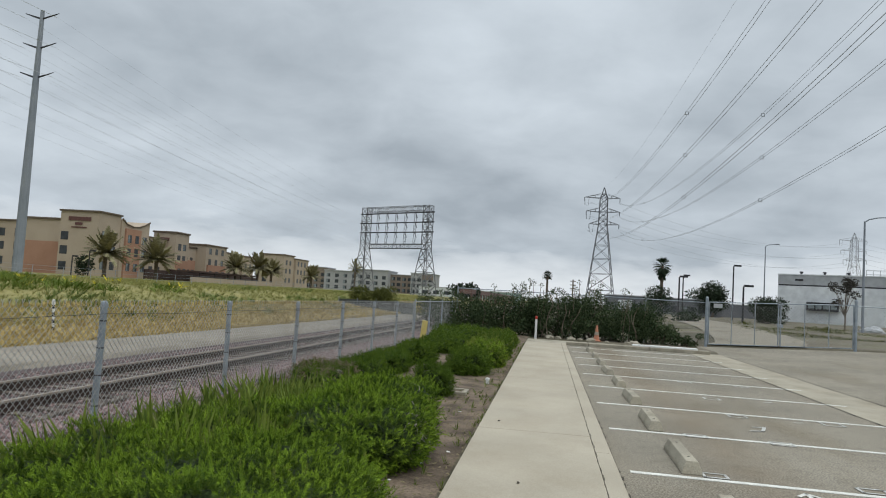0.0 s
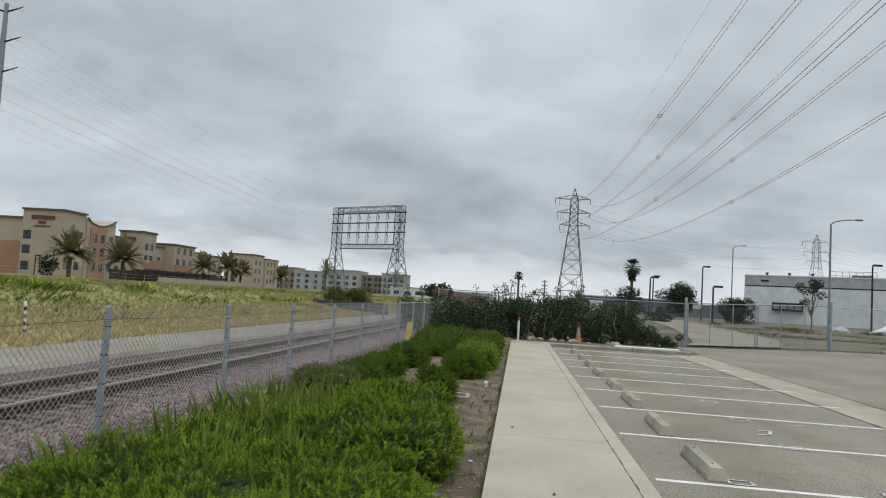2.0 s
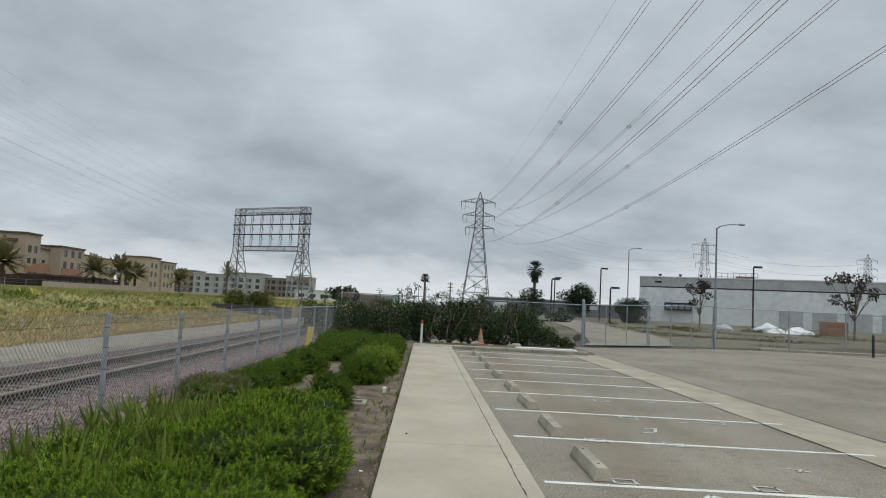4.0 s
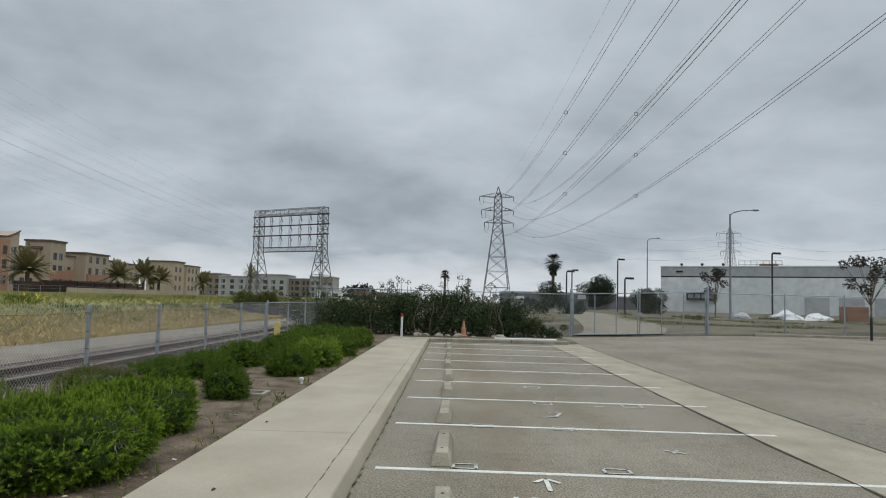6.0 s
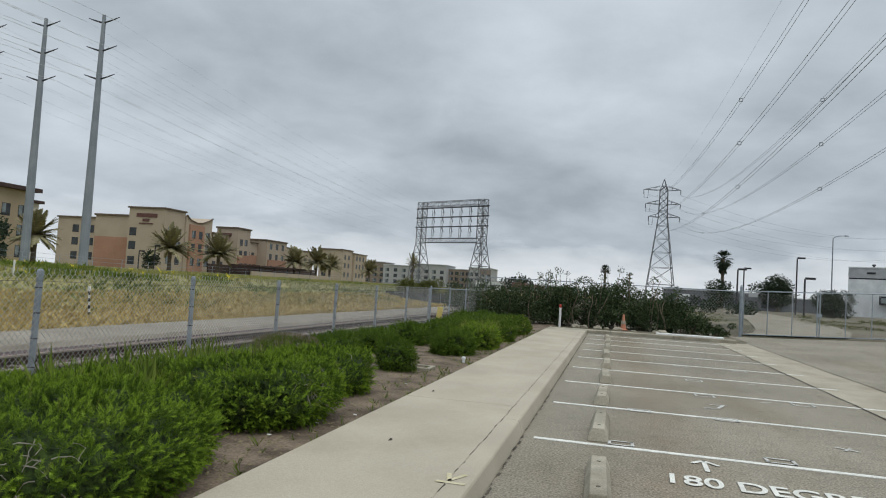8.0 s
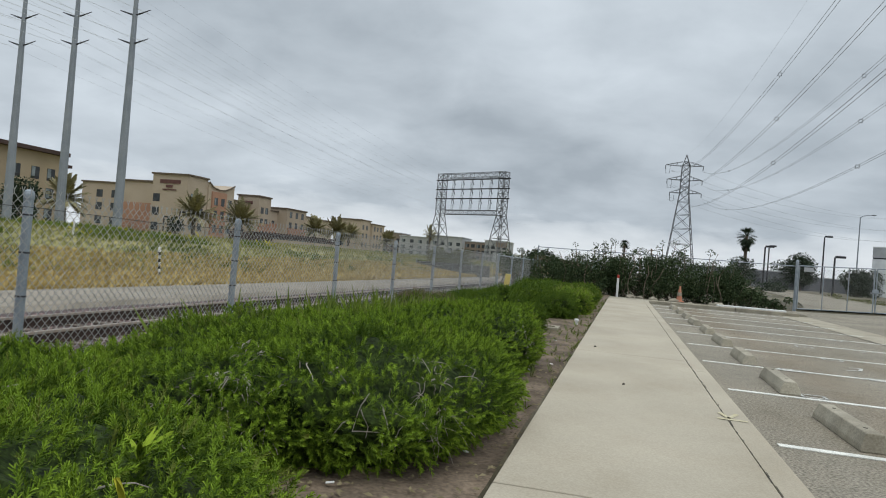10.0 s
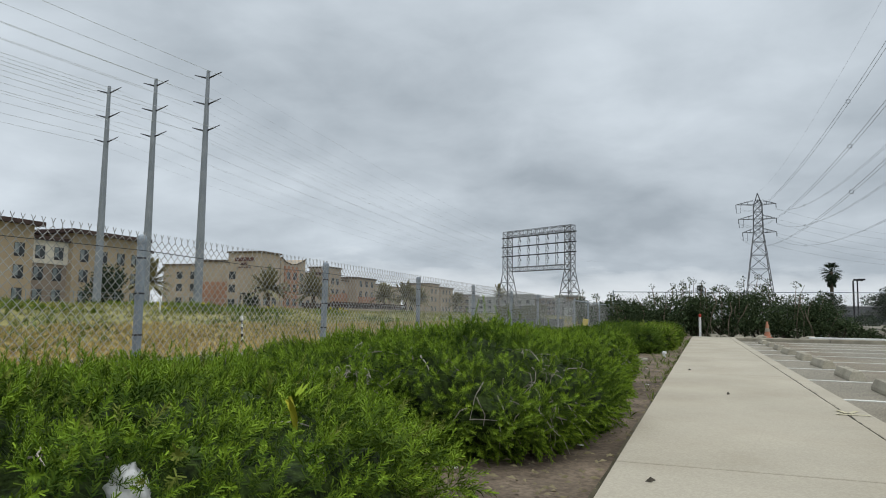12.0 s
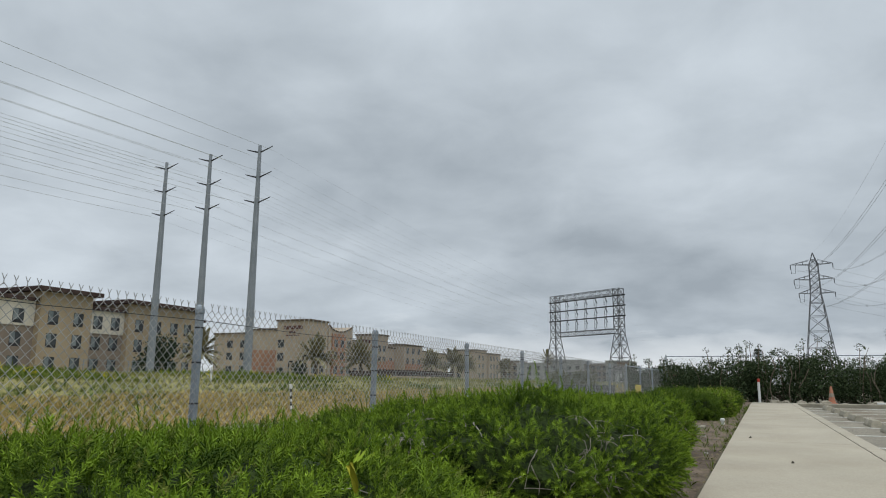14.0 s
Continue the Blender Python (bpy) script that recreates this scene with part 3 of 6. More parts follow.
stop = wheel_stop()
rw = random.Random(4)
ROWS = [8.0 + 2.545 * i for i in range(-4, 8)]
stop.matrix_basis = pose(2.11, ROWS[0], 0.001, 0, 0, 0)
for y in ROWS[1:]:
    copy_thing(stop, pose(2.11 + rw.uniform(-0.03, 0.03), y + rw.uniform(-0.04, 0.04), 0.001, 0, 0, rw.uniform(-1.5, 1.5)))

# ---- railway ----
BED = [(-4.0, 0.05), (-4.5, 0.0), (-5.2, -0.16), (-6.0, -0.36), (-6.9, -0.57), (-7.6, -0.65), (-8.8, -0.64), (-10.1, -0.65), (-10.9, -0.68), (-11.6, -0.74), (-12.15, -0.74)]


def bed_z(x):
    """Height of the ballast across the line."""
    return np.interp(-np.asarray(x), [-q[0] for q in BED], [q[1] for q in BED])


def build_track():
    bm = bmesh.new()
    ys = [-40 + 1.5 * i for i in range(60)] + [60, 90, 130, 200, 320, 600]
    g = [[bm.verts.new((x, y, z + 0.03 * noise.noise((x * 2, y * 2, 2)))) for y in ys] for x, z in BED]
    for a, b in zip(g, g[1:]):
        for j in range(len(ys) - 1):
            bm.faces.new((a[j], b[j], b[j + 1], a[j + 1]))
    slab("ballast_bed", bm, BALLAST, "purple-brown crushed stone ballast under the railway", "ballast")
    track = thing("railway_track", "straight railway track with rusty rails on old timber sleepers", "railway", kind="structure")
    top = -0.42
    for x in (-8.05, -9.55):
        for nm, x0, x1, z0, z1, m in (("rail_foot", -0.07, 0.07, -0.195, -0.175, RAIL_SIDE), ("rail_web", -0.025, 0.025, -0.177, -0.036, RAIL_SIDE), ("rail_head", -0.037, 0.037, -0.038, 0.0, RAIL_TOP)):
            part(nm, box(x + x0, x + x1, -40, 600, top + z0, top + z1), m, track)
    me = mesh_of(box(-1.3, 1.3, -0.11, 0.11, -0.12, 0.06, 0.012), "sleeper")
    rs = random.Random(8)
    for k in range(110):
        part("sleeper", me, TIE, track, at=pose(-8.8 + rs.uniform(-0.06, 0.06), -8 + 0.55 * k, top - 0.252 + rs.uniform(-0.02, 0.01), 0, 0, rs.uniform(-1.5, 1.5)))
    # worn out sleepers thrown down beside the line
    old = mesh_of(box(-0.08, 0.08, -0.5, 0.5, -0.05, 0.05, 0.015), "old_sleeper")
    for x, y, r in ((-7.0, 10.4, 12), (-6.85, 11.3, 24), (-7.05, 12.0, 8), (-7.05, 14.2, 14)):
        ob = part("old_sleeper", old, TIE, at=pose(x, y, float(bed_z(x)) + 0.03, 0, -6, r))
        tagged(ob, "weathered grey timber sleeper lying on the ballast", "sleeper", "discarded sleepers")
    rng = np.random.default_rng(3)
    n = 26000
    x = rng.uniform(-11.6, -4.05, n)
    x = np.where(rng.random(n) < 0.35, rng.uniform(-7.4, -4.05, n), x)
    y = -3 + 46 * rng.random(n) ** 1.35
    z = bed_z(x) + 0.01
    ico = np.array([(0, 0, 1), (0.9, 0, 0.2), (0.1, 0.8, 0.1), (-0.8, 0.2, 0.2), (-0.2, -0.9, 0.1), (0.2, 0.1, -0.8)])
    tri = np.array([(0, 1, 2), (0, 2, 3), (0, 3, 4), (0, 4, 1), (5, 2, 1), (5, 3, 2), (5, 4, 3), (5, 1, 4)])
    me = spread("ballast_stones", ico, tri, np.stack([x, y, z], 1), rng.normal(size=(n, 3)), rng.uniform(0.02, 0.048, n), rng)
    tagged(part("ballast_stones", me, STONE), "loose purple-grey crushed ballast stones", "gravel", kind="stuff")
    bm = bmesh.new()
    g = [[bm.verts.new((x + (0.12 * noise.noise((i, y * 0.3, 0)) if i in (0, 3) else 0), y, z)) for y in ys] for i, (x, z) in enumerate(((-12.05, -0.74), (-12.2, -0.60), (-14.6, -0.58), (-15.3, -0.62)))]
    for a, b in zip(g, g[1:]):
        for j in range(len(ys) - 1):
            bm.faces.new((a[j], b[j], b[j + 1], a[j + 1]))
    slab("service_path", bm, PATHM, "pale compacted service path along the railway", "path")


build_track()


# ---- chain-link fence beside the bed ----
def link_mesh(length, height, pitch, r, barbs=True):
    """Zigzag wires of a chain-link panel in the x-z plane."""
    v, f = [], []

    def seg(a, b):
        a, b = np.array(a, float), np.array(b, float)
        d = (b - a) / np.linalg.norm(b - a)
        u = np.array([0, 1.0, 0])
        w = np.cross(d, u)
        k = len(v)
        for c in (a, b):
            for t in (0, 2.094, 4.189):
                v.append(c + r * (math.cos(t) * u + math.sin(t) * w))
        for i in range(3):
            j = (i + 1) % 3
            f.append((k + i, k + j, k + 3 + j, k + 3 + i))

    nx, nz = int(length / pitch), int(height / (pitch / 2))
    for i in range(nx):
        x = (i + 0.25) * pitch
        for k in range(nz):
            s = 1 if k % 2 else -1
            seg((x - s * pitch / 4 * 1.08, -0.002 * s, k * pitch / 2), (x + s * pitch / 4 * 1.08, 0.002 * s, (k + 1) * pitch / 2))
        x2 = x + pitch / 2
        for k in range(nz):
            s = -1 if k % 2 else 1
            seg((x2 - s * pitch / 4 * 1.08, 0.002 * s, k * pitch / 2), (x2 + s * pitch / 4 * 1.08, -0.002 * s, (k + 1) * pitch / 2))
        if barbs:
            t = nz * pitch / 2
            xe = x + (pitch / 4 if nz % 2 == 0 else pitch * 0.75)
            seg((xe, 0, t - 0.01), (xe, 0, t + 0.025))
            seg((xe, 0, t + 0.02), (xe - 0.016, 0, t + 0.055))
            seg((xe, 0, t + 0.02), (xe + 0.016, 0, t + 0.055))
    return np_mesh("chain_link", np.array(v), np.array(f))


FX, FH = -4.18, 1.40
PY = [-4.9, -1.85, 1.2, 4.18, 7.2, 10.28, 13.2, 16.18, 19.2, 22.2, 25.1]
fence = thing("chain_link_fence", "grey galvanised chain-link fence with barbed wire ends beside the railway", "fence")
LINK = link_mesh(3.0, FH - 0.07, 0.080, 0.0032)


def post_mesh(h, r):
    return mesh_of(lathe([(r, -0.1), (r, h - 0.075), (r * 1.12, h - 0.07), (r * 1.12, h - 0.035), (r * 0.95, h - 0.012), (r * 0.5, h), (0.004, h + 0.003)], 14), "post")


PM = post_mesh(FH + 0.02, 0.036)
BAND = mesh_of(lathe([(0.0375, 0.0), (0.040, 0.002), (0.040, 0.012), (0.0375, 0.014)], 14), "tie_band")
rf = random.Random(2)
for k, y in enumerate(PY):
    p = part("post", PM, GALV, fence, at=pose(FX, y, 0, rf.uniform(-0.6, 0.6), rf.uniform(-0.6, 0.6), 0))
    for z in (0.30, 0.62, 0.93, 1.23):
        part("tie_band", BAND, DARKWIRE, p, at=pose(0, 0, z + rf.uniform(-0.03, 0.03)))
    if k + 1 < len(PY):
        part("chain_link", LINK, WIRE, fence, at=Matrix.Translation((FX + 0.045, y + 0.01, 0.06)) @ Matrix.Rotation(radians(90), 4, "Z") @ Matrix.Diagonal(((PY[k + 1] - y) / 3.0, 1, 1, 1)))
        for z, s in ((1.285, 0.02), (0.12, 0.01)):
            mid = (FX + 0.05, (y + PY[k + 1]) / 2, z - s)
            part("tension_wire", line(bmesh.new(), [(FX + 0.05, y, z), mid, (FX + 0.05, PY[k + 1], z)], 0.0032), DARKWIRE, fence)

# taller railed fence that goes on to the gate
high = thing("railed_fence", "chain-link fence with a galvanised top rail beside the railway", "fence")
LINKFAR = link_mesh(3.0, 1.85, 0.15, 0.0032, False)


def railed_panel(parent, ax, ay, bxx, by, h, z=0.0, link=True, postr=0.032):
    d = math.hypot(bxx - ax, by - ay)
    a = math.degrees(math.atan2(by - ay, bxx - ax))
    part("post", lathe([(postr, -0.15), (postr, h), (postr * 1.2, h + 0.01), (postr * 0.6, h + 0.05), (0.003, h + 0.06)], 10), GALV, parent, at=pose(ax, ay, z))
    part("top_rail", strut(bmesh.new(), (ax, ay, z + h - 0.03), (bxx, by, z + h - 0.03), 0.022, n=8), GALV, parent)
    if link:
        part("chain_link", LINKFAR, WIRE, parent, at=Matrix.Translation((ax, ay, z + 0.05)) @ Matrix.Rotation(radians(a), 4, "Z") @ Matrix.Diagonal((d / 3.0, 1, (h - 0.08) / 1.85, 1)))


HP = [(-4.18, 25.3), (-4.15, 28.3), (-4.1, 31.3), (-4.05, 34.3), (-4.0, 37.3)]
for (xa, ya), (xb, yb) in zip(HP, HP[1:]):
    railed_panel(high, xa, ya, xb, yb, 1.45, 0.0)


# ---- field fence and double gate at the end of the drive ----
GY = 35.9
field = thing("field_fence", "galvanised chain-link fence round a dirt field", "fence")
XS = [-4.0, -1.0, 2.0, 5.2, 8.0]
for xa, xb in zip(XS, XS[1:]):
    railed_panel(field, xa, GY - 0.2, xb, GY, 2.1, 0.05)
XS = [14.75, 18.6, 21.6, 24.6, 27.6, 30.6, 33.6, 36.6, 39.6, 42.6, 45.6]
for xa, xb in zip(XS, XS[1:]):
    railed_panel(field, xa, GY + (xa - 15) * 0.05, xb, GY + (xb - 15) * 0.05, 2.05, 0.33)
gate = thing("double_gate", "closed double chain-link swing gate across the drive", "gate")
for x in (8.05, 14.7):
    part("gate_post", lathe([(0.07, -0.15), (0.07, 2.3), (0.08, 2.31), (0.04, 2.38), (0.004, 2.4)], 14), GALV, gate, at=pose(x, GY - 0.1, drive_z(x)))
for xa, xb in ((8.15, 11.3), (11.4, 14.6)):
    fr = bmesh.new()
    za, zb = drive_z(xa), drive_z(xb)
    for z in (0.12, 2.12):
        strut(fr, (xa, GY - 0.1, z + za), (xb, GY - 0.1, z + zb), 0.026, n=8)
    for x, zg in ((xa, za), (xb, zb)):
        strut(fr, (x, GY - 0.1, 0.12 + zg), (x, GY - 0.1, 2.12 + zg), 0.03, n=8)
    leaf = part("gate_frame", fr, GALV, gate)
    for q in (1, 2):
        x, zg = xa + (xb - xa) * q / 3, za + (zb - za) * q / 3
        part("upright", strut(bmesh.new(), (x, GY - 0.1, 0.12 + zg), (x, GY - 0.1, 2.12 + zg), 0.022, n=6), GALV, leaf)
    tilt = Matrix.Identity(4)
    tilt[2][0] = (zb - za) / (xb - xa)
    part("chain_link", LINKFAR, WIRE, leaf, at=Matrix.Translation((xa, GY - 0.13, 0.14 + za)) @ tilt @ Matrix.Diagonal(((xb - xa) / 3.0, 1, 1.05, 1)))
part("gate_latch", box(11.22, 11.48, GY - 0.2, GY - 0.12, 1.15, 1.3, 0.01), GALV, gate)
part("gate_sign", box(8.35, 8.75, GY - 0.16, GY - 0.14, 1.9, 2.1), PANELGREY, gate, "small pale blank sign")


# ---- rosemary bushes ----
def bush_point(a, s, cx, cy, rx, ry, h, seed, grow=1.0):
    """Point on the skirted dome of a bush: a round it, s from the top (0) to the ground (1)."""
    if s < 0.6:
        q = s / 0.6
        r, z = 0.86 * q, 1.0 - 0.13 * q * q
    else:
        q = (s - 0.6) / 0.4
        r, z = 0.86 + 0.16 * math.sin(q * 2.4) - 0.20 * q * q, 0.87 - 0.84 * q
    n = noise.noise((math.cos(a) * 1.3 * rx + seed, math.sin(a) * 1.3 * ry, s * 1.2))
    m = noise.noise((math.cos(a) * r * rx * 2.2, math.sin(a) * r * ry * 2.2, seed))
    q3 = Vector((math.cos(a) * r * rx, math.sin(a) * r * ry, z * h)) * 3.6 + Vector((seed, 0, 0))
    lump = 0.075 * noise.noise(q3) + 0.03 * noise.noise(q3 * 2.4)
    k = grow * (1 + 0.18 * n) + lump / max(rx, ry, 0.7)
    return Vector((cx + rx * r * k * math.cos(a), cy + ry * r * k * math.sin(a), 0.05 + grow * h * z * (1 + 0.24 * m) + (lump * 0.9 if s < 0.75 else 0.0)))


def dome(cx, cy, rx, ry, h, seed, grow):
    bm = bmesh.new()
    na, ns = 48, 20
    rings = [[bm.verts.new(bush_point(2 * math.pi * i / na, (j + 0.5) / ns, cx, cy, rx, ry, h, seed, grow)) for i in range(na)] for j in range(ns)]
    top = bm.verts.new(bush_point(0, 0, cx, cy, rx, ry, h, seed, grow))
    for i in range(na):
        bm.faces.new((top, rings[0][i], rings[0][(i + 1) % na]))
        for j in range(ns - 1):
            bm.faces.new((rings[j][i], rings[j + 1][i], rings[j + 1][(i + 1) % na], rings[j][(i + 1) % na]))
    rs = random.Random(int(seed * 50))
    for v in bm.verts:
        v.co += Vector((rs.uniform(-0.03, 0.03), rs.uniform(-0.03, 0.03), rs.uniform(-0.03, 0.03)))
    return bm


def shell_points(n, cx, cy, rx, ry, h, seed, rs, inner=0.85):
    pos, nor = [], []
    while len(pos) < n:
        a = rs.uniform(0, 2 * math.pi)
        s = rs.random() ** 0.62
        if s < 0.6 and rs.random() > 0.25 + 1.25 * s:
            continue
        g = inner + (1.02 - inner) * rs.random() ** 0.6
        p = bush_point(a, s, cx, cy, rx, ry, h, seed, g)
        if noise.noise(p * 6.5) < -0.06 and rs.random() < 0.72:
            continue
        out = Vector((math.cos(a) / rx, math.sin(a) / ry, 0)).normalized()
        t = min(s / 0.6, 1)
        d = out * (0.15 + 0.6 * t * t) + Vector((0, 0, 1.15 - 1.9 * max(0, (s - 0.6) / 0.4)))
        pos.append((*p, g))
        nor.append(d.normalized() + Vector((rs.gauss(0, 0.5), rs.gauss(0, 0.5), rs.gauss(0, 0.42))))
    return np.array(pos), np.array(nor)


RNG = np.random.default_rng(11)
SPRIGS = [sprig(28, 1.0, 0.26, 0.027, RNG, 0.95), sprig(24, 1.0, 0.27, 0.024, RNG, 0.95), sprig(16, 1.0, 0.29, 0.026, RNG, 0.9), sprig(14, 1.0, 0.34, 0.034, RNG)]


SHOOT = sprig(54, 1.0, 0.13, 0.011, RNG, 1.0)


def twigs(n, cx, cy, rx, ry, h, seed, rs, spot=None):
    bm = bmesh.new()
    for _ in range(n):
        a, s = rs.uniform(0, 6.28), rs.uniform(0.45, 0.95)
        if spot is not None:
            a, s = rs.gauss(rs.choice(spot) if isinstance(spot, tuple) else spot, 0.2), rs.uniform(0.55, 0.9)
        p = bush_point(a, s, cx, cy, rx, ry, h, seed, 1.0)
        out = Vector((math.cos(a), math.sin(a), 0))
        pts = [p - out * 0.12]
        d = out * 0.35 + Vector((rs.uniform(-0.7, 0.7), rs.uniform(-0.7, 0.7), rs.uniform(-0.5, 0.6)))
        for k in range(5):
            d = d + Vector((rs.uniform(-0.6, 0.6), rs.uniform(-0.6, 0.6), rs.uniform(-0.75, 0.15)))
            pts.append(pts[-1] + d.normalized() * rs.uniform(0.018, 0.05))
        line(bm, pts, 0.0036, 4, 0.0014)
    return bm


def rosemary(cx, cy, rx, ry, h, n, size, tone=0, dead=10, spot=None, yellow=0, label="", shoots=0):
    seed = cx * 3.1 + cy * 1.7
    rs = random.Random(int(seed * 100))
    ob = thing("rosemary_bush", label or "low dense green rosemary bush on bare soil", "bush", "rosemary bushes")
    # solid filler dome, coloured dark for the shaded gaps between sprigs
    part("inner_core", dome(cx, cy, rx, ry, h, seed, 0.87), BUSHCORE, ob, "solid dark core with the bush's inner shade in its colour")
    tmpl = SPRIGS[0] if size < 0.112 else SPRIGS[1] if size < 0.125 else SPRIGS[2] if size < 0.17 else SPRIGS[3]
    pos, nor = shell_points(n, cx, cy, rx, ry, h, seed, rs)
    leaf = (ROSEMARY, ROSEMARY_DARK, ROSEMARY_YEL, DRYLEAF)[tone]
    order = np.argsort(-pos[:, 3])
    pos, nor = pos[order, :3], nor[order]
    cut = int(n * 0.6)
    # inner sprigs and lower needles take the darker copy: shade put into colour
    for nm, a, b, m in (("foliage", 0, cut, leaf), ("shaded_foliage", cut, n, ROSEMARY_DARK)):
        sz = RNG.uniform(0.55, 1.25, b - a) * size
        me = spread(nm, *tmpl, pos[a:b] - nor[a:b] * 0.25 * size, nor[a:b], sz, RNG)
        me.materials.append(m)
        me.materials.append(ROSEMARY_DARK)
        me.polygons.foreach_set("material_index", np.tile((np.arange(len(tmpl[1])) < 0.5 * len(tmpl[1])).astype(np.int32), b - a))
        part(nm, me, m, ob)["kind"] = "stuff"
    if yellow:
        pos, nor = shell_points(yellow, cx, cy, rx, ry, h, seed, rs, 0.95)
        pos = pos[:, :3]
        part("yellowed_foliage", spread("yellowed_foliage", *tmpl, pos, nor, RNG.uniform(0.6, 1.1, yellow) * size, RNG), ROSEMARY_YEL, ob)["kind"] = "stuff"
    if shoots:
        # long upright new shoots over the crown
        pts = np.array([bush_point(rs.uniform(0, 6.28), 0.62 * rs.random() ** 0.5, cx, cy, rx, ry, h, seed, 0.97) for _ in range(shoots)])
        up = np.stack([RNG.normal(0, 0.22, shoots), RNG.normal(0, 0.22, shoots), np.ones(shoots)], 1)
        part("upright_shoot_growth", spread("upright_shoot_growth", *SHOOT, pts, up, RNG.uniform(0.09, 0.17, shoots), RNG), leaf, ob)["kind"] = "stuff"
    if dead:
        part("dead_twig", twigs(dead, cx, cy, rx, ry, h, seed, rs, spot), DEADWOOD, ob, "bare grey dead twigs")["kind"] = "stuff"
    bm = bmesh.new()
    for _ in range(5):
        a = rs.uniform(0, 6.28)
        strut(bm, (cx + 0.1 * math.cos(a), cy + 0.1 * math.sin(a), 0.02), (cx + 0.45 * rx * math.cos(a), cy + 0.45 * ry * math.sin(a), h * 0.6), 0.02, 0.008, 6)
    part("woody_stem", bm, BARK, ob)
    return ob


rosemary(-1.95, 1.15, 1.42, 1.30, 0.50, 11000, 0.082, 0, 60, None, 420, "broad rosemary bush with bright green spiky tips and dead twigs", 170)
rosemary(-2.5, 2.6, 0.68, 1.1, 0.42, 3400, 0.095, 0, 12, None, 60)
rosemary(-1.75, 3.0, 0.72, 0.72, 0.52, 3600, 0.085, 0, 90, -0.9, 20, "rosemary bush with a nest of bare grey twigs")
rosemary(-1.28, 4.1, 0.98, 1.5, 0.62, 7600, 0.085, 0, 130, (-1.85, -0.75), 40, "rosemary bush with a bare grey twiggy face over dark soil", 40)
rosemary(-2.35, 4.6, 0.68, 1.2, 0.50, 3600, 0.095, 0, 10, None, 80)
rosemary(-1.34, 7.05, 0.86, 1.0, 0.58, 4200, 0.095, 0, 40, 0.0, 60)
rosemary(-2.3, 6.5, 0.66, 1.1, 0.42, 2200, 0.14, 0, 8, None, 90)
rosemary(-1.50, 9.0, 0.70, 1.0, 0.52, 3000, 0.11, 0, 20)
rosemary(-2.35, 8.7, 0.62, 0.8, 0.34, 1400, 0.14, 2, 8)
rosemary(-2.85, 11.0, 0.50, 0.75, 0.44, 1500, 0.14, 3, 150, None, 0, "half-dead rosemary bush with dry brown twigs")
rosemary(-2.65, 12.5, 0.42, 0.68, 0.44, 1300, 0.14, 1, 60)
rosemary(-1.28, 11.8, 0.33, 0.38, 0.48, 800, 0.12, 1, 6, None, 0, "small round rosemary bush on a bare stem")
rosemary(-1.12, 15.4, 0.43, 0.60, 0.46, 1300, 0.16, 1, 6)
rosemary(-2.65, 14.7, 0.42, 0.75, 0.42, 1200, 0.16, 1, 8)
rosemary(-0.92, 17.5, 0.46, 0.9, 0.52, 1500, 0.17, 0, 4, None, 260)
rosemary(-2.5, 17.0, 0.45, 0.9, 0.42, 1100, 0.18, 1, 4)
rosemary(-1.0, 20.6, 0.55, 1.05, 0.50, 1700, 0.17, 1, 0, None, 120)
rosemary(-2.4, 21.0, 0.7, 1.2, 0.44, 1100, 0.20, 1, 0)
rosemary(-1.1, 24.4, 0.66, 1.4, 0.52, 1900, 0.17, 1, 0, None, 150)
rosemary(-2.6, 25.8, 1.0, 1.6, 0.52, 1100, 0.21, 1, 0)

# long weed grass along the fence and through the bushes
rng = np.random.default_rng(21)
n = 5600
gx, gy = rng.uniform(-4.15, -1.8, n), rng.uniform(2.6, 10.4, n)
edge = -3.02 + 0.11 * np.clip(gy - 6.0, 0, 9)
keep = (gx > edge) & (rng.random(n) < np.clip(1.1 - np.abs(gx - edge - 0.6) * 0.5, 0.12, 1))
gx, gy = gx[keep], gy[keep]
ax = np.stack([rng.normal(0, 0.25, len(gx)), rng.normal(0, 0.25, len(gx)), np.ones(len(gx))], 1)
me = spread("weed_grass", *blade_tuft(9, rng, 0.6, 0.022), np.stack([gx, gy, np.full(len(gx), 0.06)], 1), ax, rng.uniform(0.09, 0.20, len(gx)), rng)
tagged(part("weed_grass", me, GRASS), "long bright green weedy grass between fence and bushes", "grass", kind="stuff")
n = 800
gx, gy = rng.uniform(-3.1, -1.7, n), rng.uniform(4.4, 9.0, n)
me = spread("long_grass_blades", *blade_tuft(3, rng, 0.5, 0.010), np.stack([gx, gy, np.full(n, 0.12)], 1), np.stack([rng.normal(0, 0.4, n), rng.normal(0, 0.4, n), np.ones(n)], 1), rng.uniform(0.4, 0.62, n), rng)
tagged(part("long_grass_blades", me, GRASS), "pale long grass blades standing out of the bushes", "grass", kind="stuff")
n = 240
gy = rng.uniform(4.5, 27, n)
gx = rng.normal(-0.55, 0.28, n)
gx = np.where(gx > -0.27, -0.3, gx)
me = spread("edge_grass", *blade_tuft(8, rng, 0.7, 0.03), np.stack([gx, gy, np.full(n, 0.06)], 1), np.stack([rng.normal(0, 0.3, n), rng.normal(0, 0.3, n), np.ones(n)], 1), rng.uniform(0.04, 0.13, n), rng)
tagged(part("edge_grass", me, GRASS), "short sparse weeds on the soil beside the sidewalk", "grass", kind="stuff")
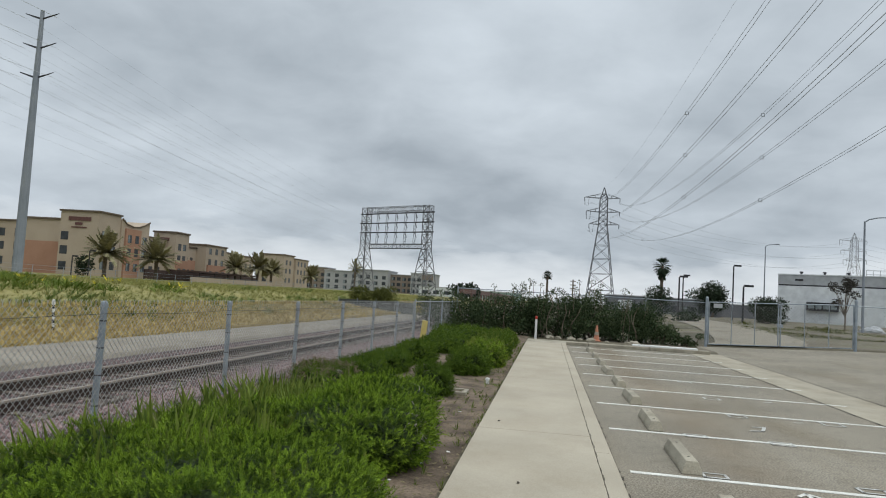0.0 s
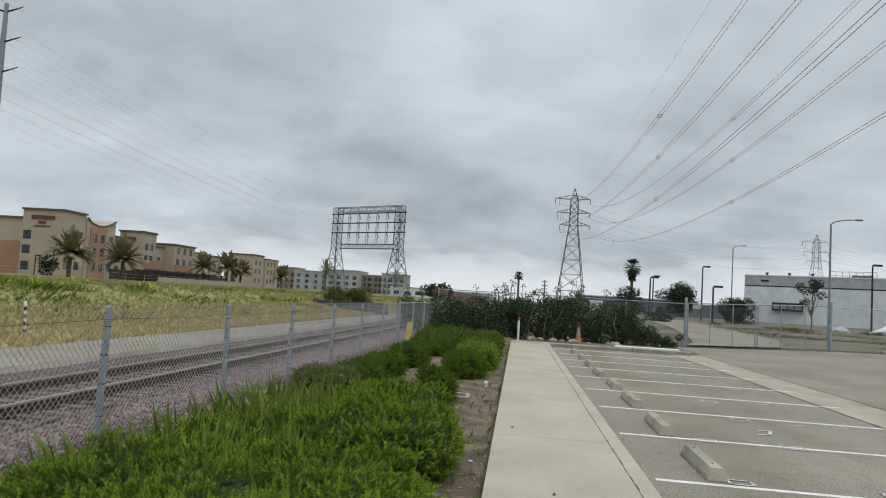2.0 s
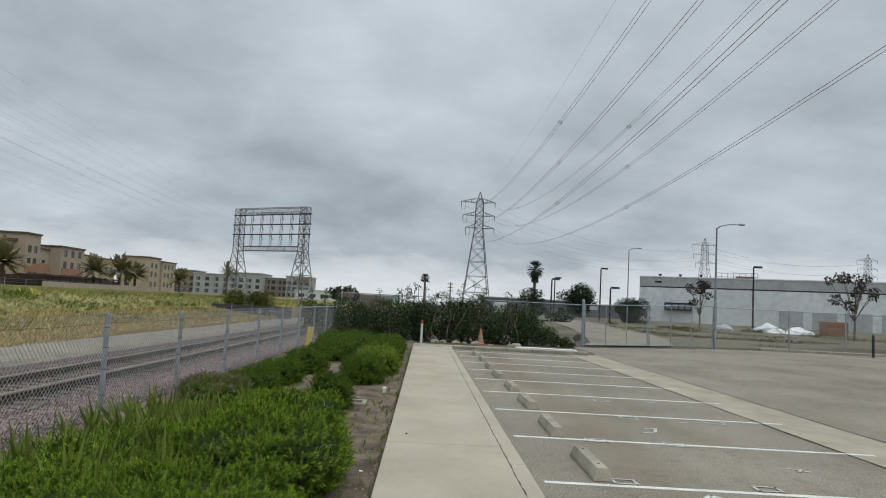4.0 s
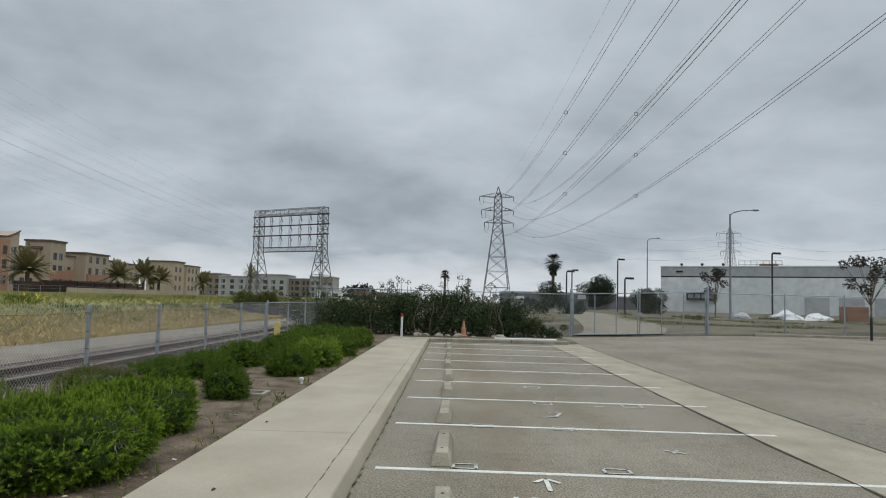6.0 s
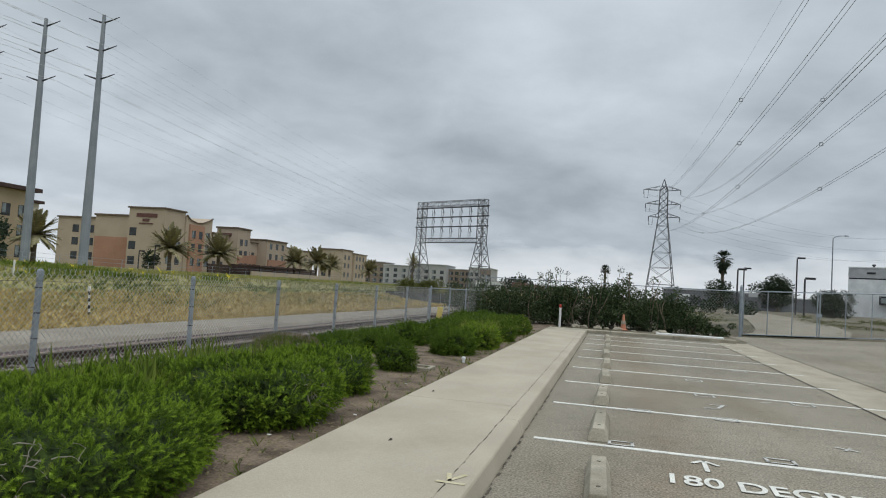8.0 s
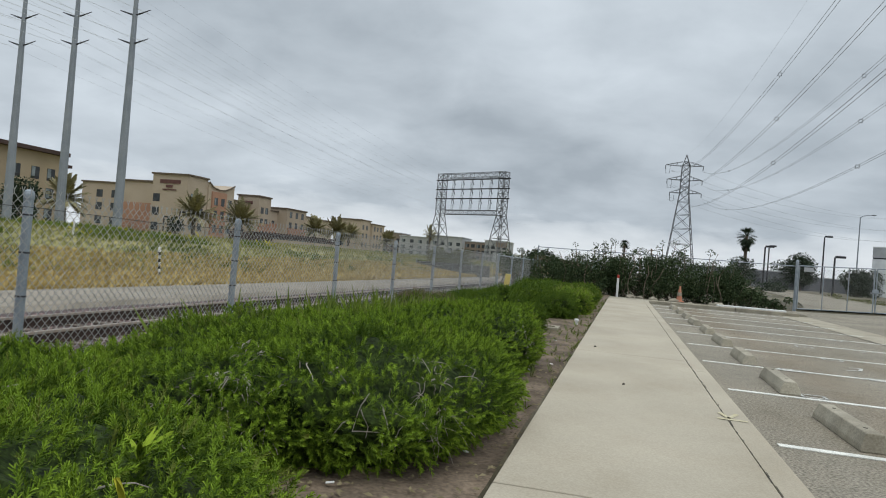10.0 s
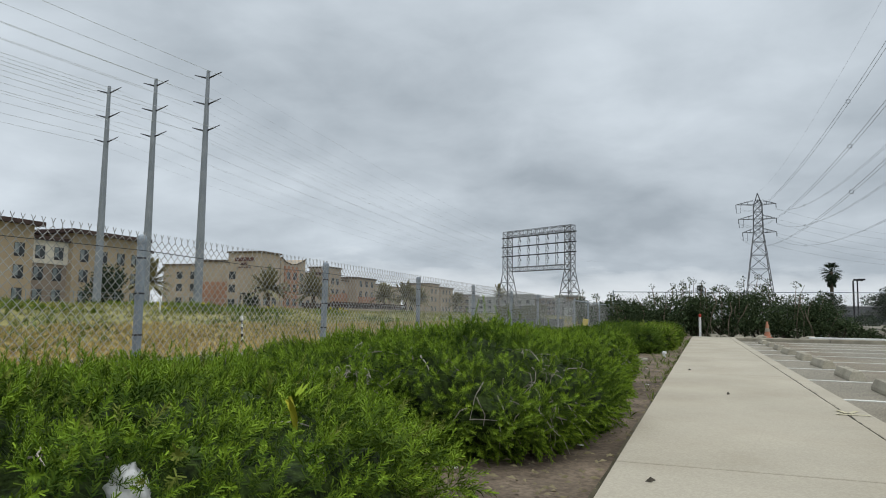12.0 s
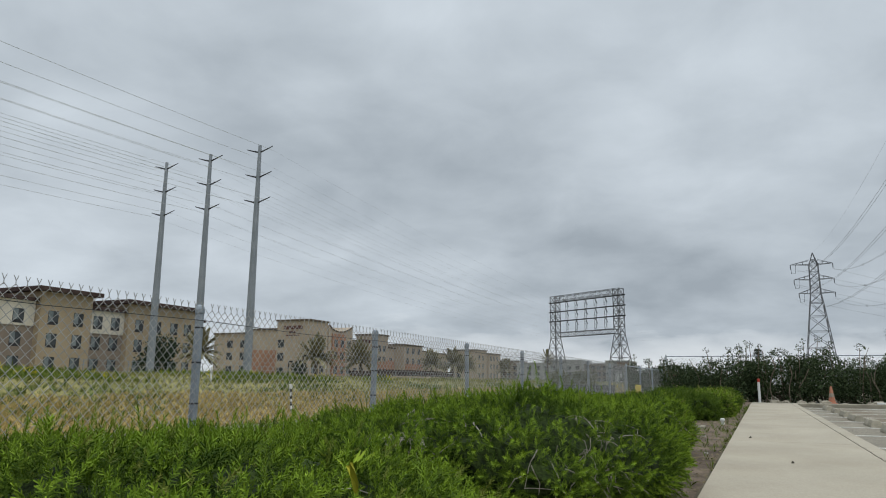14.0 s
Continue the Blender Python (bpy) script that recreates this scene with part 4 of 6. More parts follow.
# dry twigs and crumbs on the soil
n = 5000
gx, gy = rng.uniform(-2.2, -0.27, n), rng.uniform(0, 26, n) * rng.random(n) ** 0.4
ico = np.array([(0, 0, 0.5), (1.0, 0, 0), (0, 0.4, 0), (-1.0, 0, 0), (0, -0.4, 0)])
tri = np.array([(0, 1, 2), (0, 2, 3), (0, 3, 4), (0, 4, 1)])
me = spread("soil_litter", ico, tri, np.stack([gx, gy, np.full(n, 0.085)], 1), np.stack([rng.normal(0, 0.2, n), rng.normal(0, 0.2, n), np.ones(n)], 1), rng.uniform(0.006, 0.026, n), rng)
tagged(part("soil_litter", me, DRYLEAF), "dry leaf litter and crumbs scattered on soil", "litter", kind="stuff")

# yellow iris-like weed in the near bush, litter, bed fittings
def leafy_weed(x, y, z, h, m, label, leaves=7, lean=0.35):
    ob = thing("leafy_weed", label, "weed")
    rs = random.Random(int(x * 77 + y * 13))
    for k in range(leaves):
        a, l = rs.uniform(0, 6.28), rs.uniform(0.5, 1.0) * h
        bm = bmesh.new()
        u = Vector((math.cos(a), math.sin(a), 0))
        s = Vector((-u.y, u.x, 0))
        prev = None
        for i in range(6):
            t = i / 5
            c = Vector((x, y, z)) + u * (lean * h * t * t) + Vector((0, 0, l * t))
            w = 0.10 * h * math.sin(math.pi * min(0.1 + 0.9 * t, 0.99))
            cur = (bm.verts.new(c - s * w + u * 0.01), bm.verts.new(c), bm.verts.new(c + s * w + u * 0.01))
            if prev:
                bm.faces.new((prev[0], prev[1], cur[1], cur[0]))
                bm.faces.new((prev[1], prev[2], cur[2], cur[1]))
            prev = cur
        part("leaf", bm, m, ob)
    return ob


leafy_weed(-1.08, 1.55, 0.48, 0.10, BRIGHTWEED, "light green broad-leaved weed growing out of the bush", 9, 0.8)
leafy_weed(-0.82, 1.16, 0.50, 0.13, YELLOW_LEAF, "yellow withered weed leaf in the bush", 2, 0.2)
leafy_weed(-1.20, 1.66, 0.48, 0.10, BRIGHTWEED, "light green broad-leaved weed growing out of the bush", 8, 0.7)


def plastic_bag():
    bm = bmesh.new()
    bmesh.ops.create_icosphere(bm, subdivisions=4, radius=1)
    for v in bm.verts:
        k = 1 + 0.28 * noise.noise(v.co * 1.7) + 0.16 * noise.noise(v.co * 5) + 0.05 * noise.noise(v.co * 14)
        v.co = Vector((v.co.x * 0.055 * k, v.co.y * 0.05 * k, v.co.z * 0.085 * k))
    ob = part("plastic_bag", bm, BAG, at=pose(-0.93, 0.72, 0.43, 15, -20, 40) @ Matrix.Diagonal((0.72, 0.72, 0.72, 1.0)))
    for p in ob.data.polygons:
        p.use_smooth = True
    return tagged(ob, "crumpled white plastic bag caught in the bush", "bag")


plastic_bag()
vb = thing("valve_box", "square pale concrete valve box frame set in the soil", "valve box")
for x0, x1, y0, y1 in ((-1.25, -0.75, 12.0, 12.07), (-1.25, -0.75, 12.43, 12.5), (-1.25, -1.18, 12.07, 12.43), (-0.82, -0.75, 12.07, 12.43)):
    part("frame_side", box(x0, x1, y0, y1, 0.0, 0.12, 0.008), CONCRETE_OLD, vb)
part("lid", box(-1.17, -0.83, 12.08, 12.42, 0.0, 0.095, 0.006), SOIL, vb, "soil-covered lid")
for x, y, s in ((-0.55, 13.9, 0.042),):
    ob = part("sprinkler_head", lathe([(s * 0.7, 0.03), (s * 0.7, 0.13), (s, 0.135), (s, 0.17), (s * 0.5, 0.18)], 12, x, y), WHITEP)
    tagged(ob, "white plastic sprinkler head in the soil", "sprinkler", "sprinkler heads")
for x, y, s, r in ((-0.06, 2.6, 0.022, 20), (0.35, 6.4, 0.03, 65), (-0.02, 9.4, 0.022, 10)):
    bm = bmesh.new()
    a = radians(r)
    u = Vector((math.cos(a), math.sin(a), 0))
    q = Vector((-u.y, u.x, 0))
    c = Vector((x, y, 0.1415))
    vs = [bm.verts.new(c + d) for d in (-u * s, q * s * 0.4 + Vector((0, 0, 0.012)), u * s + Vector((0, 0, 0.006)), -q * s * 0.4, Vector((0, 0, 0.02)))]
    for i in range(4):
        bm.faces.new((vs[i], vs[(i + 1) % 4], vs[4]))
    bm.faces.new(vs[:4][::-1])
    tagged(part("dry_leaf", bm, CRACK), "small curled dry leaf on the sidewalk", "leaf", "dry leaves on the sidewalk")
for k, (x, y) in enumerate(((-0.42, 7.6), (-0.6, 7.0), (-0.75, 6.3), (-0.5, 3.6), (-0.62, 10.2), (-0.95, 2.75))):
    ob = part("paper_scrap", box(-0.02, 0.02, -0.012, 0.012, 0, 0.006, 0.002), WHITEP, at=pose(x, y, 0.088, 4, 6, 40 * k))
    tagged(ob, "small pale scrap of litter on soil", "litter", "litter scraps")

# ---- end of the lot: cone, marker posts, slab, shrubs ----
cone = thing("traffic_cone", "faded orange traffic cone standing on dirt behind the kerb", "traffic cone", at=pose(2.74, 32.9, 0.07))
part("cone_base", box(-0.2, 0.2, -0.2, 0.2, 0.0, 0.035, 0.012), CONEM, cone)
part("cone_body", lathe([(0.145, 0.03), (0.125, 0.1), (0.035, 0.68), (0.03, 0.70), (0.02, 0.70)], 18), CONEM, cone)
part("cone_band", lathe([(0.105, 0.27), (0.108, 0.275), (0.086, 0.42), (0.083, 0.42)], 18), CONCRETE_OLD, cone, "dull grey band")
mp = thing("marker_post", "white plastic marker post with a red top", "post", at=pose(0.05, 31.5, 0.05))
part("post_body", lathe([(0.05, -0.05), (0.05, 0.86), (0.046, 0.87)], 12), WHITEP, mp)
part("reflector_cap", lathe([(0.051, 0.86), (0.051, 0.97), (0.03, 1.0)], 12), REDP, mp, "dark red top")
ym = part("yellow_marker", box(-0.10, 0.10, -0.03, 0.03, -0.1, 0.72, 0.012), YELLOWP, at=pose(-3.84, 25.2, 0.05, 0, 6, 8))
tagged(ym, "leaning yellow utility marker board beside the fence", "marker")
ws = part("white_plank", box(-1.25, 1.25, -0.2, 0.2, 0.0, 0.06, 0.01), WHITEP, at=pose(5.2, 29.75, 0.142, 0, 0, -2))
tagged(ws, "long white painted block lying on the end kerb", "block")
stripe = thing("striped_stake", "thin black and white striped stake at the path edge", "stake", at=pose(-17.3, 23.9, -0.58, 2, -3, 0) @ Matrix.Diagonal((1.35, 1.35, 1.33, 1.0)))
for k in range(8):
    part("stake_band", lathe([(0.032, 0.1 * k), (0.032, 0.1 * k + 0.1)], 8), BLACKP if k % 2 else WHITEP, stripe)
part("stake_cap", lathe([(0.04, 0.8), (0.05, 0.84), (0.04, 0.93), (0.02, 0.95)], 10), WHITEP, stripe, "round white cap")
st = part("white_stake", lathe([(0.05, -0.1), (0.05, 1.0), (0.03, 1.02)], 10), WHITEP, at=pose(-27.0, 30.0, 0.5, 3, 5, 0))
tagged(st, "leaning white plastic stake on the grass bank", "stake")


def leaf_cloud(cs, n, size, rs, rng, squash=0.8):
    """Leaf places in several uneven clumps (centre, radius)."""
    tot = sum(r ** 2 for c, r in cs)
    pos, nor = [], []
    for c, r in cs:
        for _ in range(int(n * r * r / tot)):
            d = Vector((rs.gauss(0, 1), rs.gauss(0, 1), rs.gauss(0, 1))).normalized()
            q = r * (0.45 + 0.6 * rs.random() ** 0.6) * (1 + 0.35 * noise.noise(d * 2.3 + Vector(c)))
            pos.append((c[0] + d.x * q, c[1] + d.y * q, max(c[2] + d.z * q * squash, 0.08)))
            nor.append((d.x + rs.gauss(0, 0.7), d.y + rs.gauss(0, 0.7), d.z + rs.gauss(0, 0.7)))
    pos = np.array(pos)
    return spread("leaves", *LEAF, pos, np.array(nor), rng.uniform(0.7, 1.3, len(pos)) * size, rng)


def shrub(name, x, y, z, w, h, n, size, leaf, label, category, group="", bare=0, seed=1, trunk=0.05):
    rs, rng = random.Random(seed), np.random.default_rng(seed)
    ob = thing(name, label, category, group)
    cs = []
    for _ in range(9):
        a, q = rs.uniform(0, 6.28), rs.random() ** 0.6
        cs.append(((x + 0.42 * w * q * math.cos(a), y + 0.3 * w * q * math.sin(a), z + h * rs.uniform(0.25, 0.72)), h * rs.uniform(0.22, 0.34)))
    part("crown", leaf_cloud(cs, n, size, rs, rng), leaf, ob)
    for k, (c, r) in enumerate(cs):
        if k % 2 == 0:
            part("limb", line(bmesh.new(), [(x + rs.uniform(-0.1, 0.1) * w, y, z - 0.1), (x + (c[0] - x) * 0.5, y + (c[1] - y) * 0.4, z + (c[2] - z) * 0.55), c], trunk, 6, trunk * 0.4), BARK, ob)
    for _ in range(bare):
        bxs = x + rs.uniform(-0.5, 0.5) * w
        pts = [(bxs, y - 0.3 * w, z)]
        for i in range(4):
            p = pts[-1]
            pts.append((p[0] + rs.uniform(-0.22, 0.22), p[1] + rs.uniform(-0.1, 0.08), p[2] + h * rs.uniform(0.16, 0.26)))
        part("bare_stem", line(bmesh.new(), pts, 0.04, 6, 0.02), BARK, ob, "pruned bare grey stem")
    return ob


def overgrown_shrub(x, y, w, h, n, bare, seed):
    """A ragged, many-stemmed shrub with sprouts above its crown."""
    rs, rng = random.Random(seed), np.random.default_rng(seed)
    ob = thing("overgrown_shrub", "dark green overgrown shrub with pruned bare stems", "shrub", "shrubs at the end of the lot")
    cs = []
    for k in range(22):
        a, q = rs.uniform(0, 6.28), rs.random() ** 0.5
        cs.append(((x + 0.55 * w * q * math.cos(a), y + 0.36 * w * q * math.sin(a), 0.05 + h * (0.14 + 0.62 * rs.random() * (1.1 - 0.35 * q))), h * rs.uniform(0.17, 0.27)))
    tips = []
    for k in range(3):
        c, r = rs.choice(cs)
        tip = (c[0] + rs.uniform(-0.25, 0.25), c[1], h * rs.uniform(0.9, 1.08))
        tips.append((tip, rs.uniform(0.10, 0.18)))
        part("sprout", line(bmesh.new(), [(c[0], c[1], c[2]), tip], 0.022, 5, 0.01), BARK, ob)
    part("crown", leaf_cloud(cs + tips, n, 0.088, rs, rng), SHRUBLEAF, ob)
    for c, r in cs[::3]:
        part("limb", line(bmesh.new(), [(x + rs.uniform(-0.2, 0.2) * w, y, -0.05), (x + (c[0] - x) * 0.5, y + (c[1] - y) * 0.4, c[2] * 0.55), c], 0.045, 6, 0.018), BARK, ob)
    for _ in range(bare):
        pts = [(x + rs.uniform(-0.5, 0.5) * w, y - 0.36 * w, 0.05)]
        tall = h * rs.choice((0.12, 0.14, 0.22))
        for i in range(4):
            p = pts[-1]
            pts.append((p[0] + rs.uniform(-0.2, 0.2), p[1] + rs.uniform(-0.1, 0.08), p[2] + tall * rs.uniform(0.8, 1.2)))
        part("bare_stem", line(bmesh.new(), pts, 0.028, 6, 0.014), BARK, ob, "pruned bare grey stem")


for k, (x, y, w, h, n, bare) in enumerate(((-3.3, 33.6, 2.4, 1.9, 1700, 1), (-1.7, 33.4, 2.4, 2.45, 2200, 2), (-0.3, 33.9, 2.0, 2.5, 1700, 3), (1.0, 34.1, 2.2, 2.45, 1800, 5), (2.3, 34.3, 2.2, 2.6, 1800, 4), (3.6, 34.3, 2.2, 2.4, 1900, 3), (4.8, 34.4, 1.9, 2.0, 1500, 4), (5.9, 34.6, 1.4, 1.2, 700, 1), (6.8, 34.2, 0.9, 0.5, 300, 0), (-4.8, 35.6, 2.2, 2.0, 1300, 0))):
    overgrown_shrub(x, y, w, h, n * 5, (bare + 1) // 2, 40 + k)
rk = random.Random(17)
for k in range(11):
    bm = bmesh.new()
    bmesh.ops.create_icosphere(bm, subdivisions=2, radius=1)
    x, y, q = rk.uniform(0.4, 4.6), rk.uniform(32.6, 33.2), rk.uniform(0.07, 0.17)
    for v in bm.verts:
        v.co = v.co * (1 + 0.35 * noise.noise(v.co * 1.4 + Vector((k, 0, 0))))
        v.co = Vector((x + v.co.x * q * 1.5, y + v.co.y * q, 0.07 + max(-0.05, v.co.z * q * 0.8)))
    tagged(part("rubble_stone", bm, CONCRETE_OLD), "pale broken concrete lump lying under the shrubs", "stone", "rubble under the shrubs")
# cracked drive that goes on into the field
bm = bmesh.new()
rows = []
for k in range(13):
    t = k / 12
    yy = 36.1 + 80 * t ** 1.4
    xl, xr = 8.2 + 10.5 * t, 12.6 + 13.0 * t
    rows.append([bm.verts.new((xl + (xr - xl) * q / 6 + 0.3 * noise.noise((yy * 0.4, q, 2)), yy, ground_z(xl + (xr - xl) * q / 6, yy) + 0.06)) for q in range(7)])
for a, b in zip(rows, rows[1:]):
    for q in range(6):
        bm.faces.new((a[q], a[q + 1], b[q + 1], b[q])).smooth = True
slab("field_drive", bm, ASPHALT, "old grey asphalt drive running on into the dirt field", "drive")
rng = np.random.default_rng(61)
n = 12000
gx, gy = rng.uniform(6, 60, n), 36.8 + 60 * rng.random(n) ** 1.4
keep = np.array([noise.noise((a * 0.14, b * 0.10, 4)) > 0.12 and not 8 + 0.13 * (b - 36) < a < 12.6 + 0.17 * (b - 36) for a, b in zip(gx, gy)])
gx, gy = gx[keep], gy[keep]
me = spread("field_weeds", *blade_tuft(7, rng, 1.2, 0.06), np.stack([gx, gy, np.array([ground_z(a, b) - 0.01 for a, b in zip(gx, gy)])], 1), np.stack([rng.normal(0, 0.3, len(gx)), rng.normal(0, 0.3, len(gx)), np.ones(len(gx))], 1), rng.uniform(0.07, 0.22, len(gx)), rng)
tagged(part("field_weeds", me, HEDGELEAF), "low patchy green weeds over the dirt field", "weeds", kind="stuff")


# ---- grass bank ----
def bank_grass(name, n, x0, x1, y0, y1, m, label, s0, s1, seed, power=1.0, patch=None):
    rng = np.random.default_rng(seed)
    x = x0 + (x1 - x0) * rng.random(n) ** power
    y = y0 + (y1 - y0) * rng.random(n) ** 1.5
    if patch:
        keep = np.sin(x * 0.5 + seed) + np.sin(y * 0.37 + x * 0.2) > patch
        x, y = x[keep], y[keep]
    z = np.array([ground_z(a, b) - 0.02 for a, b in zip(x, y)])
    k = len(x)
    ax = np.stack([rng.normal(0, 0.3, k), rng.normal(0, 0.3, k), np.ones(k)], 1)
    dist = np.clip(np.hypot(x, y) / 30, 0.8, 3)
    me = spread(name, *blade_tuft(7, rng, 1.3, 0.045), np.stack([x, y, z], 1), ax, rng.uniform(s0, s1, k) * dist ** 0.4, rng)
    tagged(part(name, me, m), label, "grass", kind="stuff")


bank_grass("straw_grass", 22000, -15.2, -22.5, 5, 120, STRAW, "dry straw-coloured grass on the foot of the bank", 0.12, 0.30, 5, 1.2)
bank_grass("green_bank_grass", 4500, -17.5, -32, 5, 120, TALLWEED, "patches of green weeds in the dry grass", 0.2, 0.46, 6, 0.9, 0.5)
bank_grass("bank_grass", 26000, -18.5, -60, 6, 170, FIELD, "green uncut grass over the top of the bank", 0.10, 0.26, 7, 1.5)
bank_grass("tall_weeds", 5200, -26, -44, 16, 50, GRASS, "tall dark green weeds on the bank", 0.2, 0.45, 8, 1.0, 0.1)
bank_grass("mustard_flowers", 260, -27, -46, 18, 60, MUSTARD, "yellow mustard flowers in the weeds", 0.3, 0.44, 9, 1.0, 0.4)

# low wire fence along the top of the bank
bf = thing("bank_fence", "low grey wire fence along the top of the bank", "fence")
for k in range(44):
    y = 36 + 4 * k
    z = ground_z(-44, y)
    part("post", strut(bmesh.new(), (-44, y, z - 0.1), (-44, y, z + 1.15), 0.03, n=6), GALV, bf)
for z in (0.35, 0.75, 1.12):
    part("fence_strand", line(bmesh.new(), [(-44, 36 + 4 * k, ground_z(-44, 36 + 4 * k) + z) for k in range(44)], 0.012, 3), GALV, bf)
sc = thing("screened_fence", "dark mesh privacy screen fence at a yard", "fence")
for k in range(4):
    part("screen_panel", box(-22.2 + 2.1 * k, -20.15 + 2.1 * k, 75.8, 75.85, -0.62, 0.66), SCREEN, sc)
    part("post", strut(bmesh.new(), (-22.2 + 2.1 * k, 75.7, -0.7), (-22.2 + 2.1 * k, 75.7, 0.87), 0.03, n=6), GALV, sc)
for x, y, w, h, sd in ((-20.6, 78.2, 2.4, 3.2, 71), (-17.7, 78.4, 2.4, 3.1, 72)):
    shrub("trimmed_shrub", x, y, -0.58, w, h, 5200, 0.16, HEDGELEAF, "rounded olive-green trimmed shrub beside the railway yard", "shrub", "trimmed shrubs", 0, sd)
for x in (-16.2, -15.6, -15.0, -14.4):
    yb = part("yellow_bollard", lathe([(0.06, -0.1), (0.06, 1.05), (0.03, 1.1)], 8), YELLOWP, at=pose(x, 83.5, -0.6) @ Matrix.Diagonal((1.35, 1.35, 1.35, 1.0)))
    tagged(yb, "yellow painted steel bollard across the service path", "bollard", "yellow bollards")
shrub("round_shrub", -17.5, 150, 0.6, 8, 5, 1500, 0.5, TREELEAF, "dark round tree beside the railway", "tree", "", 0, 73)


# ---- hotels ----
def window(parent, x, y, z, w, h, face, pale, grille=False):
    """A framed window whose face looks along +x ('e') or -y ('s')."""
    def put(nm, a0, a1, z0, z1, d0, d1, m, par):
        if face == "e":
            return part(nm, box(x + d0, x + d1, y + a0, y + a1, z0, z1), m, par)
        return part(nm, box(x + a0, x + a1, y - d1, y - d0, z0, z1), m, par)
    w, h = (w * 1.22, h * 1.12) if not grille else (w, h)
    wd = put("window", -w / 2, w / 2, z - h / 2, z + h / 2, -0.15, 0.03, DARKMETAL, parent)
    put("pane", -w / 2 + 0.08, -0.04, z - h / 2 + (0.5 if grille else 0.08), z + h / 2 - 0.08, 0.0, 0.05, GLASS_PALE if pale else GLASS, wd)
    put("pane", 0.04, w / 2 - 0.08, z - h / 2 + (0.5 if grille else 0.08), z + h / 2 - 0.08, 0.0, 0.05, GLASS, wd)
    return wd


def block(parent, x0, x1, y0, y1, z0, z1, m, cap=None, over=0.35, capm=None, nm="wall"):
    part(nm, box(x0, x1, y0, y1, z0, z1), m, parent)
    if cap:
        part("cornice", box(x0 - over, x1 + over, y0 - over, y1 + over, z1, z1 + cap, 0.06), capm or CORNICE, parent)


inn = thing("hotel", "cream and terracotta stucco hotel with stepped parapets", "hotel")
G0 = 0.5
# west wing, set back from the sign tower
block(inn, -152, -138, 171, 190, G0, 14.6, CREAM, 0.45)
block(inn, -138, -127.2, 169, 190, G0, 15.4, CREAM, 0.5)
part("terracotta_panel", box(-137.9, -127.2, 168.9, 169.0, G0, 9.6), PINK, inn)
block(inn, -127.2, -122.8, 170.5, 190, G0, 14.4, CREAM, 0.4)
# sign tower with a swept parapet on its east side
block(inn, -122.8, -112, 163, 172, G0, 17.2, CREAM, 0.45)
part("sign_bar", box(-120.5, -114.3, 162.85, 162.98, 14.9, 15.9), SIGN, inn, "dark red blank sign bar")
part("sign_bar", box(-118.6, -116.6, 162.85, 162.98, 13.8, 14.5), SIGN, inn, "dark red blank sign bar")
part("sign_bar", box(-119.6, -115.4, 162.85, 162.98, 13.1, 13.4), SIGN, inn, "dark red blank sign bar")
bm = bmesh.new()
tops = [(172, 16.6), (174, 15.4), (177, 14.9), (180, 15.1), (183, 16.0), (185, 16.9)]
vs = []
for x in (-122, -111.6):
    vs.append([bm.verts.new((x, y, G0)) for y, z in tops] + [bm.verts.new((x, y, z)) for y, z in tops[::-1]])
bm.faces.new(vs[0])
bm.faces.new(vs[1][::-1])
for i in range(12):
    bm.faces.new((vs[0][i], vs[0][(i + 1) % 12], vs[1][(i + 1) % 12], vs[1][i]))
part("swept_wall", bm, CREAM, inn)
bm = bmesh.new()
line(bm, [(-111.5, y, z + 0.1) for y, z in tops], 0.22, 4)
part("swept_cornice", bm, CORNICE, inn)
part("terracotta_bay", box(-112, -111.1, 173.5, 180.5, G0, 14.3), PINK, inn)
block(inn, -125, -117, 185, 204, G0, 13.4, CREAM, 0.4)
block(inn, -121.5, -114, 204, 212, G0, 15.8, CREAM, 0.5)
part("sign_bar", box(-119.6, -116.2, 203.85, 203.98, 13.3, 14.3), SIGN, inn, "dark red blank sign bar")
part("terracotta_bay", box(-114.1, -113.6, 204.4, 211.6, G0, 7.5), PINK, inn)
block(inn, -124, -116, 212, 221, G0, 12.2, CREAM, 0.35)
part("terracotta_bay", box(-116.1, -115.3, 213.5, 219.5, G0, 8.0), PINK, inn)
block(inn, -124, -112.5, 221, 236, G0, 13.4, CREAM, 0.45)
part("terracotta_bay", box(-112.6, -112.0, 222, 235, G0, 7.0), PINK, inn)
block(inn, -124, -114.5, 236, 252, G0, 12.0, CREAM, 0.4)
block(inn, -124, -113.5, 252, 262, G0, 11.6, CREAM, 0.4)
block(inn, -123, -112, 290, 302, G0, 14.6, CREAM, 0.5)
block(inn, -122, -111, 302, 318, G0, 13.6, CREAM, 0.4)
rh = random.Random(31)
